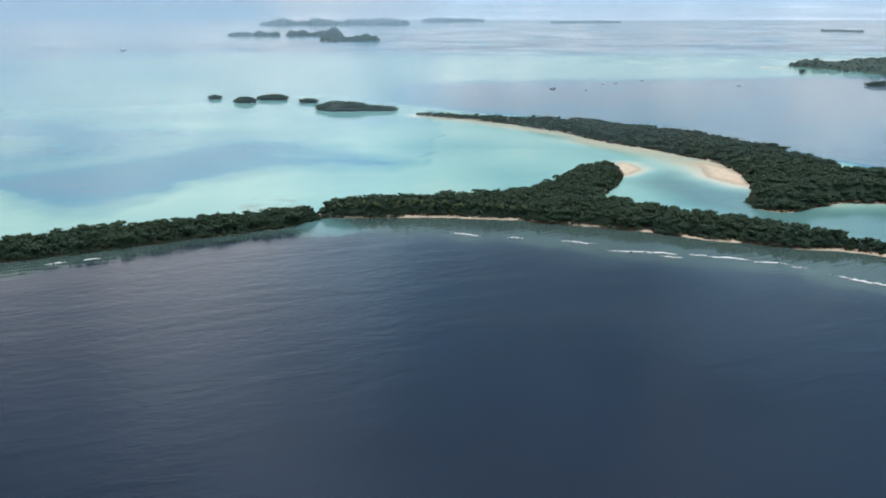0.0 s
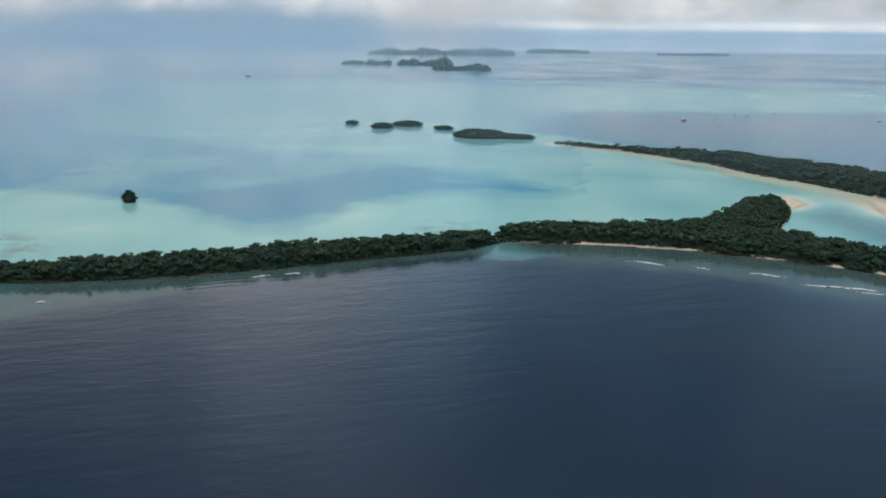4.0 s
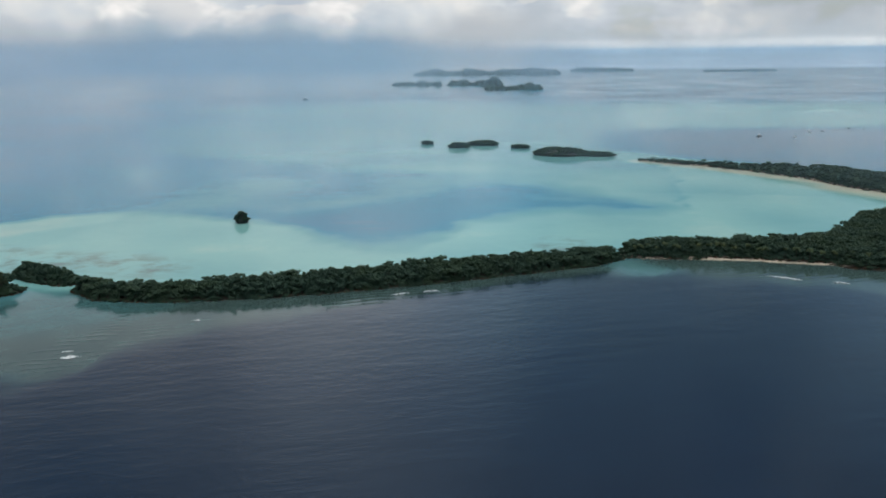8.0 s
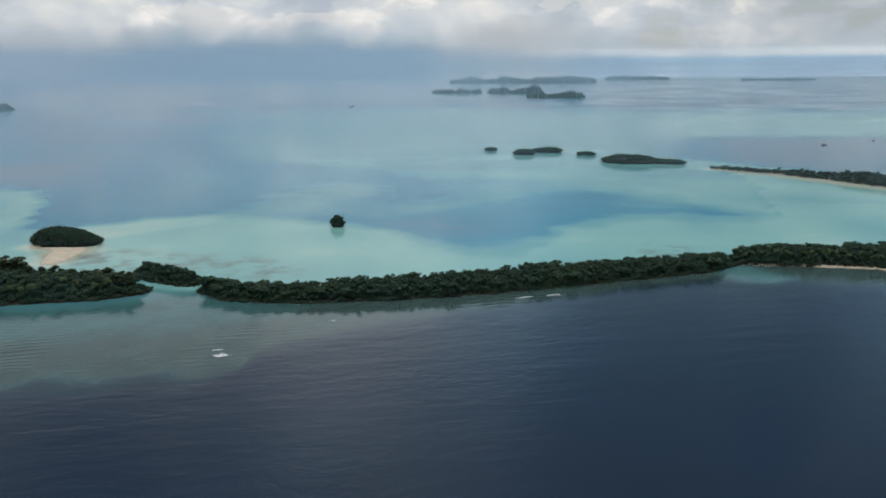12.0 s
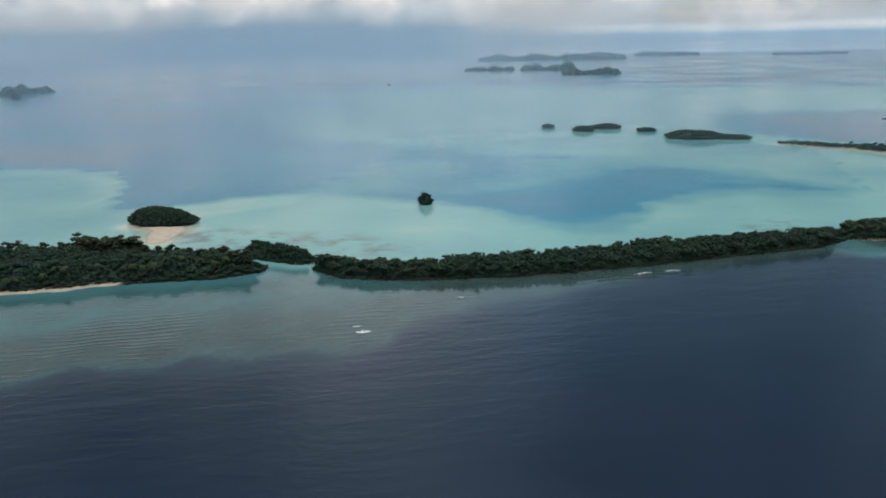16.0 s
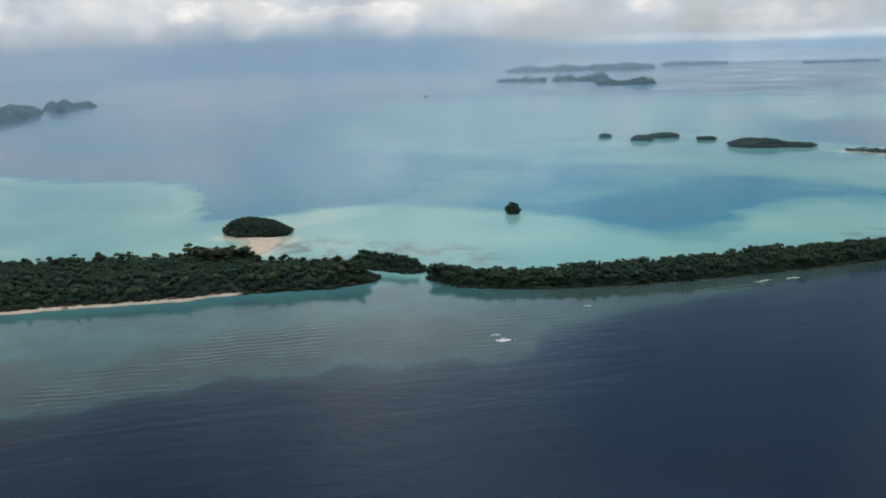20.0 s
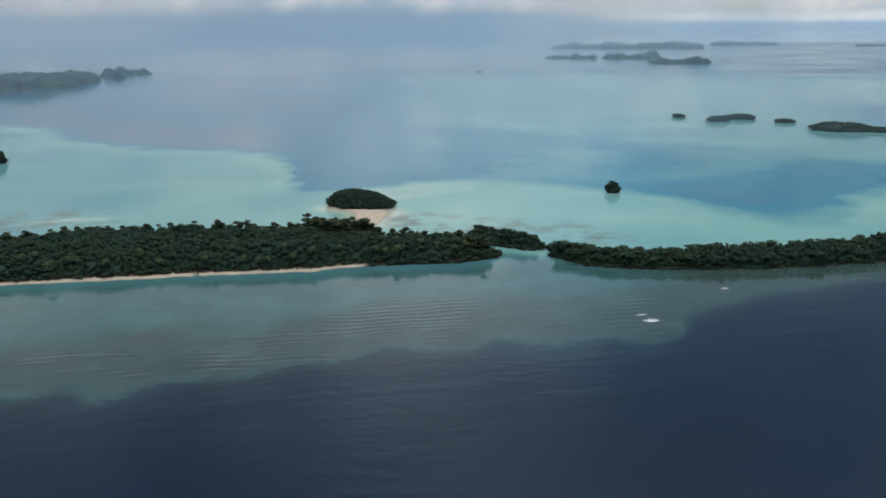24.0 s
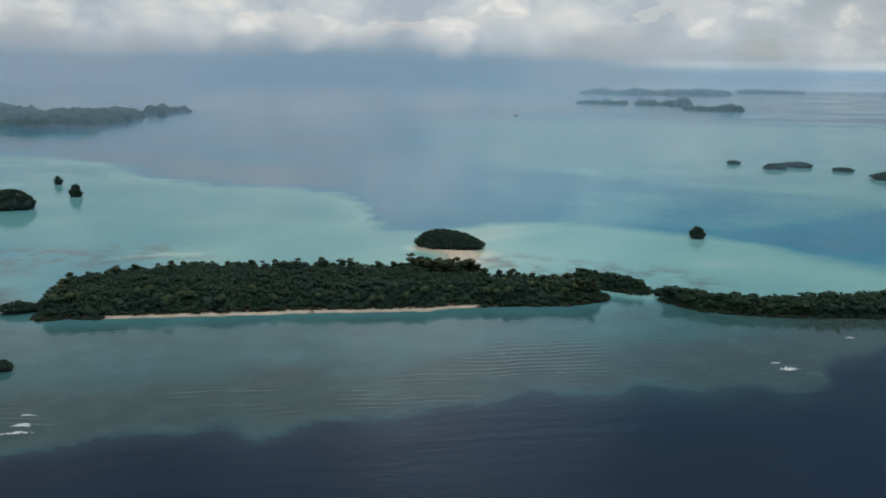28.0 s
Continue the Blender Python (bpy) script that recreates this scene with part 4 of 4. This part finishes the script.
# ---- rocky islets ----
def islet(at, radii, height, turn, seed, label, trees=1.0, name="rock_islet", group="", domed=False, lean=0.0, tilt=0.0):
    """An undercut limestone islet under a cap of trees."""
    r = np.random.RandomState(seed)
    root = tagged(new(name), label, "islet", group)
    root.matrix_world = pose(at[0], at[1], 0, 0, 0, turn)
    n, rings = 40, 9
    a = np.linspace(0, 2 * np.pi, n, endpoint=False)
    edge = 1 + 0.10 * np.sin(2 * a + r.uniform(0, 6)) + 0.07 * np.sin(3 * a + r.uniform(0, 6)) + 0.05 * np.sin(7 * a + r.uniform(0, 6))
    veg = min(height * 0.45, 4.0) * trees
    body = height - veg * 0.7
    prof = [(0.84, -1.5), (0.80, 0.3), (0.95, 1.0), (1.0, 0.22 * body + 0.6), (0.84, 0.48 * body), (0.62, 0.74 * body), (0.42, 0.90 * body), (0.25, 0.99 * body), (0.02, body)]
    if domed:
        prof = [(0.92, -1.5), (0.90, 0.2), (0.98, 0.9), (1.0, 0.14 * body + 0.6), (0.90, 0.42 * body), (0.74, 0.66 * body), (0.52, 0.84 * body), (0.25, 0.96 * body), (0.02, body)]
    verts = []
    for q, z in prof:
        k = edge * q * (1 + r.uniform(-0.05, 0.05, n))
        verts.append(np.stack([np.cos(a) * k * radii[0], np.sin(a) * k * radii[1], np.full(n, z) + r.uniform(-0.08, 0.08, n) * height], -1))
    verts = np.concatenate(verts)
    verts[:, 2] *= np.where(verts[:, 2] > 0, 1 - tilt * np.clip(verts[:, 0] / radii[0], -0.6, 1), 1)
    verts[:, 0] += lean * radii[0] * np.clip(verts[:, 2] / height, 0, 1) ** 1.5
    i = np.arange(n)
    faces = np.concatenate([np.stack([j * n + i, j * n + (i + 1) % n, (j + 1) * n + (i + 1) % n, (j + 1) * n + i], -1) for j in range(rings - 1)])
    rock = new("rock", mesh_from("rock", verts, faces, STONE))
    rock.parent = root
    # bushes and trees over the cap and down the sides
    area = 3.14 * radii[0] * radii[1]
    size = max(1.9, min(min(radii) * 0.20, veg), 4.0 if group else 2.8)
    count = int(min(330 if group else 900, max(10, 5.2 * area / (size * 0.55) ** 2 * 0.55)))
    t, rad = r.uniform(0, 2 * np.pi, count), np.sqrt(r.uniform(0, 1, count)) * 1.03
    z = np.interp(rad, [p[0] for p in prof[:2:-1]] + [1.04], [p[1] for p in prof[:2:-1]] + [0.6])
    h = size * r.uniform(0.55, 1.1, count)
    z = z * (1 - tilt * np.clip(np.cos(t) * rad, -0.6, 1))
    e = np.interp(t, a, edge, period=2 * np.pi)
    v, f = gather(CLUMP, np.cos(t) * rad * e * radii[0] + lean * radii[0] * np.clip(z / height, 0, 1) ** 1.5, np.sin(t) * rad * e * radii[1], z - 0.22 * h, h, np.full(count, 1.3), seed + 2)
    veget = new("vegetation", mesh_from("vegetation", v, f, LEAF))
    veget.parent = root
    return root


islet((-473, 461), (20.5, 13), 12.5, 2, 601, "domed limestone islet covered in dark green bushes", name="domed_islet", domed=True, tilt=0.30)
islet((-318, 546), (4.6, 4.2), 9.5, 0, 602, "small mushroom-shaped rock islet with bushes on top")
islet((-624, 251), (9, 5), 5.0, 20, 603, "low islet of dark bushes off the wooded shore")
islet((-611, 253), (2.5, 2), 3.5, 20, 604, "tiny rock with a bush on it")
islet((-571, 183), (4, 2.5), 3.2, 20, 605, "tiny dark rock on the reef flat")
islet((-861, 492), (27, 14), 16.5, 10, 606, "steep wooded limestone islet in pale water", lean=0.25, tilt=-0.3)
islet((-918, 628), (3.4, 3.2), 10.0, 0, 607, "small pointed rock islet with bushes", lean=-0.3)
islet((-848, 567), (5.6, 4.8), 12.5, 0, 608, "small pointed rock islet with bushes", lean=-0.1)
islet((-335, 377), (4, 2.5), 4.0, 30, 609, "tiny rock with bushes in the channel")
CHAIN = "islets in a row across the lagoon"
islet((-277, 1065), (7, 5), 4.2, 0, 611, "small dark wooded islet in pale water", group=CHAIN, domed=True)
islet((-231, 1029), (12, 8), 7.0, 0, 612, "small rounded wooded islet in pale water", group=CHAIN, domed=True)
islet((-204, 1060), (20, 9), 6.2, 0, 613, "long low wooded islet in pale water", group=CHAIN, domed=True)
islet((-156, 1029), (12, 5), 3.8, -5, 614, "low flat wooded islet in pale water", group=CHAIN, domed=True)
islet((-106, 960), (33, 16), 10.0, -12, 615, "larger wooded islet with a low tail", group=CHAIN, domed=True)
islet((-70, 955), (26, 7), 4.6, -4, 616, "low wooded tail of the larger islet", group=CHAIN, domed=True)


# ---- far islands ----
def far_island(lumps, seed, label, step_size, name="far_island"):
    """Steep wooded hills; lumps are (x, y, radius, height)."""
    c = np.array(lumps, float)
    xs = np.arange((c[:, 0] - c[:, 2]).min() - 10, (c[:, 0] + c[:, 2]).max() + 10, step_size)
    ys = np.arange((c[:, 1] - c[:, 2]).min() - 10, (c[:, 1] + c[:, 2]).max() + 10, step_size)
    x, y = np.meshgrid(xs, ys)
    z = np.full(x.shape, -2.0)
    for px, py, pr, ph in lumps:
        q = np.hypot(x - px, y - py) / pr * (1 + 0.14 * wobble(x, y, pr, seed) + 0.07 * wobble(x, y, pr * 0.4, seed + 1))
        z = np.maximum(z, np.where(q < 1, ph * np.clip(1 - q ** 2.2, 0, 1) ** 0.62, -2.0))
    up = z > 0
    r = np.random.RandomState(seed)
    z = z + up * (2.0 * wobble(x, y, step_size * 7, seed + 2) + r.uniform(-1.6, 1.6, x.shape))
    faces = grid_faces(len(xs), len(ys))
    faces = faces[(z.ravel()[faces] > -1).any(1)]
    used = np.unique(faces)
    index = np.zeros(x.size, np.int32)
    index[used] = np.arange(len(used))
    me = mesh_from(name, np.stack([x, y, z], -1).reshape(-1, 3)[used], index[faces], LEAF, False)
    hill = new("hillside", me)
    # clumps of forest over the hills
    tops = np.stack([x, y, z], -1).reshape(-1, 3)[used]
    tops = tops[tops[:, 2] > 1.0]
    pick = tops[r.choice(len(tops), min(len(tops), 520), replace=False)]
    h = step_size * r.uniform(0.9, 1.7, len(pick))
    v, f = gather(FAR_CLUMP, pick[:, 0], pick[:, 1], pick[:, 2] - 0.45 * h, h, np.full(len(pick), 1.3), seed + 4)
    woods = new("woodland", mesh_from("woodland", v, f, LEAF))
    root = tagged(new(name), label, "island")
    hill.parent, woods.parent = root, root
    return root


def ridge(start, end, radius, height, count, seed):
    r = random.Random(seed)
    return [(start[0] + (end[0] - start[0]) * t + r.uniform(-0.25, 0.25) * radius, start[1] + (end[1] - start[1]) * t + r.uniform(-0.3, 0.3) * radius,
             radius * r.uniform(0.65, 1.2), height * r.uniform(0.5, 1.25)) for t in (i / max(count - 1, 1) for i in range(count))]


far_island([(-352, 2602, 17, 14), (-326, 2608, 22, 11), (-294, 2615, 24, 9), (-260, 2612, 22, 13), (-236, 2610, 24, 18), (-212, 2606, 15, 12)], 701, "steep wooded limestone island in hazy distance", 6)
far_island(ridge((-515, 2940), (-360, 2930), 28, 14, 6, 702) + [(-376, 2930, 28, 27)], 702, "hazy wooded limestone island behind another", 7)
far_island(ridge((-690, 2960), (-570, 2950), 24, 12, 5, 703), 703, "faint wooded island in the rain haze", 7)
far_island(ridge((-830, 4180), (-225, 4250), 55, 23, 13, 704), 704, "long faint island behind the rain", 14)
far_island(ridge((-110, 4810), (150, 4840), 38, 14, 8, 705), 705, "low blue island near the horizon", 14)
far_island(ridge((545, 4600), (890, 4690), 22, 6, 14, 706), 706, "long flat island near the horizon", 8)
far_island(ridge((1440, 3400), (1535, 3320), 15, 5, 8, 707), 707, "small flat island in the distance", 9)
far_island(ridge((676, 1600), (745, 1410), 32, 11, 7, 708) + ridge((790, 1550), (1010, 1380), 80, 19, 6, 718), 708, "wooded island in hazy distance", 6)
islet((620, 1240), (24, 9), 7.0, 0, 709, "low wooded islet off the far shore")
islet((598, 1468), (5, 4), 6.0, 0, 710, "small rock off the far shore")
far_island(ridge((-1640, 1330), (-1510, 1440), 62, 32, 5, 711) + ridge((-1545, 1520), (-1610, 1680), 50, 30, 6, 712) + ridge((-1612, 1790), (-1600, 1890), 24, 26, 4, 713)
           + ridge((-1760, 1380), (-1990, 1500), 100, 38, 5, 714), 711, "steep wooded limestone island behind rain haze", 7)
islet((-1478, 1495), (14, 10), 17.0, 0, 715, "steep rock islet before the hazy island")
islet((-1512, 1675), (10, 8), 14.0, 0, 716, "steep rock islet at the end of the hazy island")


# ---- surf on the reef edge ----
def breaker(at, length, width, heading, seed, label):
    """A low breaking wave: a thin bright crest with torn foam trailing behind it."""
    r = np.random.RandomState(seed)
    n, rows = max(16, int(length / 0.5)), 9
    t = np.linspace(-0.5, 0.5, n)
    body = np.clip(1 - (2 * np.abs(t + r.uniform(-0.12, 0.12))) ** 2.0, 0, 1) ** 0.8
    bend = length * 0.05 * np.sin(t * 5 + r.uniform(0, 6)) + 0.35 * wobble(t * length, t * 0, 6.0, seed + 2)
    grid = []
    for j in range(rows):
        q = j / (rows - 1)
        w = width * (0.15 + 0.85 * body) * (q - 0.2) + r.uniform(-0.12, 0.12, n)
        z = 0.01 + 0.45 * body * math.exp(-((q - 0.2) / 0.16) ** 2) + r.uniform(0, 0.05, n)
        grid.append(np.stack([t * length, w + bend, z], -1))
    faces = grid_faces(n, rows)
    col, row = faces[:, 0] % n, faces[:, 0] // n
    torn = wobble(col * 0.5, row * width / rows * 1.6, 3.2, seed) + r.uniform(-0.5, 0.5, len(faces))
    keep = torn + 1.15 * body[col] - 0.22 * np.abs(row - 1.3) > 0.15
    me = mesh_from("breaking_wave", np.concatenate(grid), faces[keep], FOAM)
    ob = tagged(new("breaking_wave", me), label, "wave", "waves breaking on the reef")
    ob.matrix_world = pose(at[0], at[1], 0, 0, 0, heading)
    return ob


for k, (x, y, ln, wd, hd) in enumerate([(18, 434, 20, 2.2, -14), (45, 427, 9, 1.8, -10), (76, 419, 19, 2.4, -12), (98, 403, 24, 2.6, -14), (112, 400, 18, 2.6, -10), (116, 394, 12, 1.6, -12),
                                        (130, 397, 10, 2.0, -8), (145, 391, 22, 2.8, -22), (162, 384, 18, 2.2, -18), (170, 378, 9, 1.6, -20), (190, 359, 26, 3.4, -35)]):
    breaker((x, y), ln, wd, hd, 800 + k, "long white breaker rolling over the reef edge")
for k, (x, y, ln, wd, hd) in enumerate([(-171, 381, 10, 1.6, 25), (-156, 388, 9, 1.6, 25), (-281, 277, 8, 4.4, 20), (-286, 283, 5, 1.6, 20), (-252, 328, 4, 2.2, 15), (-526, 142, 7, 3.4, 20), (-522, 137, 12, 2.4, 20), (-529, 150, 6, 1.2, 20)]):
    breaker((x, y), ln, wd, hd, 830 + k, "small white breaker on the reef flat")


# ---- boats ----
def boat(at, length, turn, mat, label):
    root = tagged(new("boat"), label, "boat")
    root.matrix_world = pose(at[0], at[1], 0, 0, 0, turn)
    n = 12
    verts, faces = [], []
    for i in range(n):
        t = i / (n - 1)
        w = length * 0.15 * math.sin(math.pi * min(1, 0.25 + 0.75 * (1 - t))) ** 0.6 if t < 0.98 else 0.02
        up = length * (0.10 + 0.05 * t * t)
        verts += [(length * (t - 0.5), -w, up), (length * (t - 0.5), -w * 0.6, -0.2), (length * (t - 0.5), w * 0.6, -0.2), (length * (t - 0.5), w, up)]
    for i in range(n - 1):
        for j in range(4):
            a, b = i * 4 + j, i * 4 + (j + 1) % 4
            faces.append((a, b, b + 4, a + 4))
    hull = new("hull", mesh_from("hull", np.array(verts), np.array(faces), mat, False))
    hull.parent = root
    bm = bmesh.new()
    bmesh.ops.create_cube(bm, size=1.0)
    for v in bm.verts:
        top = v.co.z > 0
        v.co = Vector((v.co.x * length * (0.28 if top else 0.36), v.co.y * length * 0.18, length * (0.30 if top else 0.10)))
    bmesh.ops.bevel(bm, geom=bm.edges[:], offset=length * 0.015, segments=2, affect="EDGES")
    me = bpy.data.meshes.new("cabin")
    bm.to_mesh(me)
    bm.free()
    me.materials.append(HULL)
    cabin = new("cabin", me)
    cabin.parent = root


boat((-765, 2090), 14, 10, DARKHULL, "dark boat lying in the open lagoon")
boat((151, 1190), 8, 0, DARKHULL, "dark boat at anchor beyond the long island")
boat((194, 1180), 4, 20, HULL, "small white boat at anchor beyond the island")
boat((232, 1262), 5, 0, HULL, "white boat at anchor far off")


# ---- coral heads awash beyond the curved island ----
def coral_head(at, size, seed):
    verts, faces = blob(random.Random(seed), (0, 0, 0), 1.0, 0.35, 2)
    me = mesh_from("coral_head", np.array(verts) * size, np.array(faces), STONE)
    ob = tagged(new("coral_head", me), "dark coral head awash at low water", "reef", "coral heads in a line")
    ob.matrix_world = pose(at[0], at[1], 0.1, 0, 0, seed * 40) @ Matrix.Diagonal((2.2, 0.8, 1, 1))


for k, at in enumerate([(252, 1273), (300, 1319), (318, 1309), (343, 1289), (418, 1235)]):
    coral_head(at, 1.3 + 0.4 * (k % 3), k)
build_land("sandbank_4", [(572, 1590, 3), (600, 1564, 3)], 77, "thin sand streak far across the lagoon", 99.0, 2.0, 0.4, "sandbank")


# ---- thin sheets that stand for rain and haze over the far lagoon ----
def veil(radius, label):
    high = 0.012 * (math.sin(radius) * 0.5 + 0.5)
    a = np.linspace(radians(-75), radians(75), 60)
    # the near sheet is added only to haze the islets behind it
    near = radius < 1000
    zs = np.array([-1.0, 10.0, 22.0, 36.0, 54.0, 76.0, 98.0, 115.0]) if near else np.array([-1.0, 25.0, 50.0, 75.0, 100.0, 116 + 0.003 * radius, 116 + (0.010 + high) * radius, 116 + (0.034 + 2 * high) * radius])
    aa, zz = np.meshgrid(a, zs)
    verts = np.stack([-150 + radius * np.sin(aa), radius * np.cos(aa), zz], -1).reshape(-1, 3)
    me = mesh_from("backdrop_rain_haze", verts, grid_faces(60, 8), VEIL)
    fade = me.attributes.new("fade", "FLOAT", "POINT")
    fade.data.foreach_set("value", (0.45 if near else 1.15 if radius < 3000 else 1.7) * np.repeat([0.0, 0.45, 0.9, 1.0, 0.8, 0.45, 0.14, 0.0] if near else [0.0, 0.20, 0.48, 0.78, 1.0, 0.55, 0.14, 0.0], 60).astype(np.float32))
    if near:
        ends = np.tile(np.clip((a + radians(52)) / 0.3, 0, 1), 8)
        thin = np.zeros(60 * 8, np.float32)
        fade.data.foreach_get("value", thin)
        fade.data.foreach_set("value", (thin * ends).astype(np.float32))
    tagged(new("backdrop_rain_haze", me), label, "rain", kind="structure")


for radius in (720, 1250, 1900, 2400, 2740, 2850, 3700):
    veil(radius, "thin pale sheet standing for rain and haze over the lagoon")
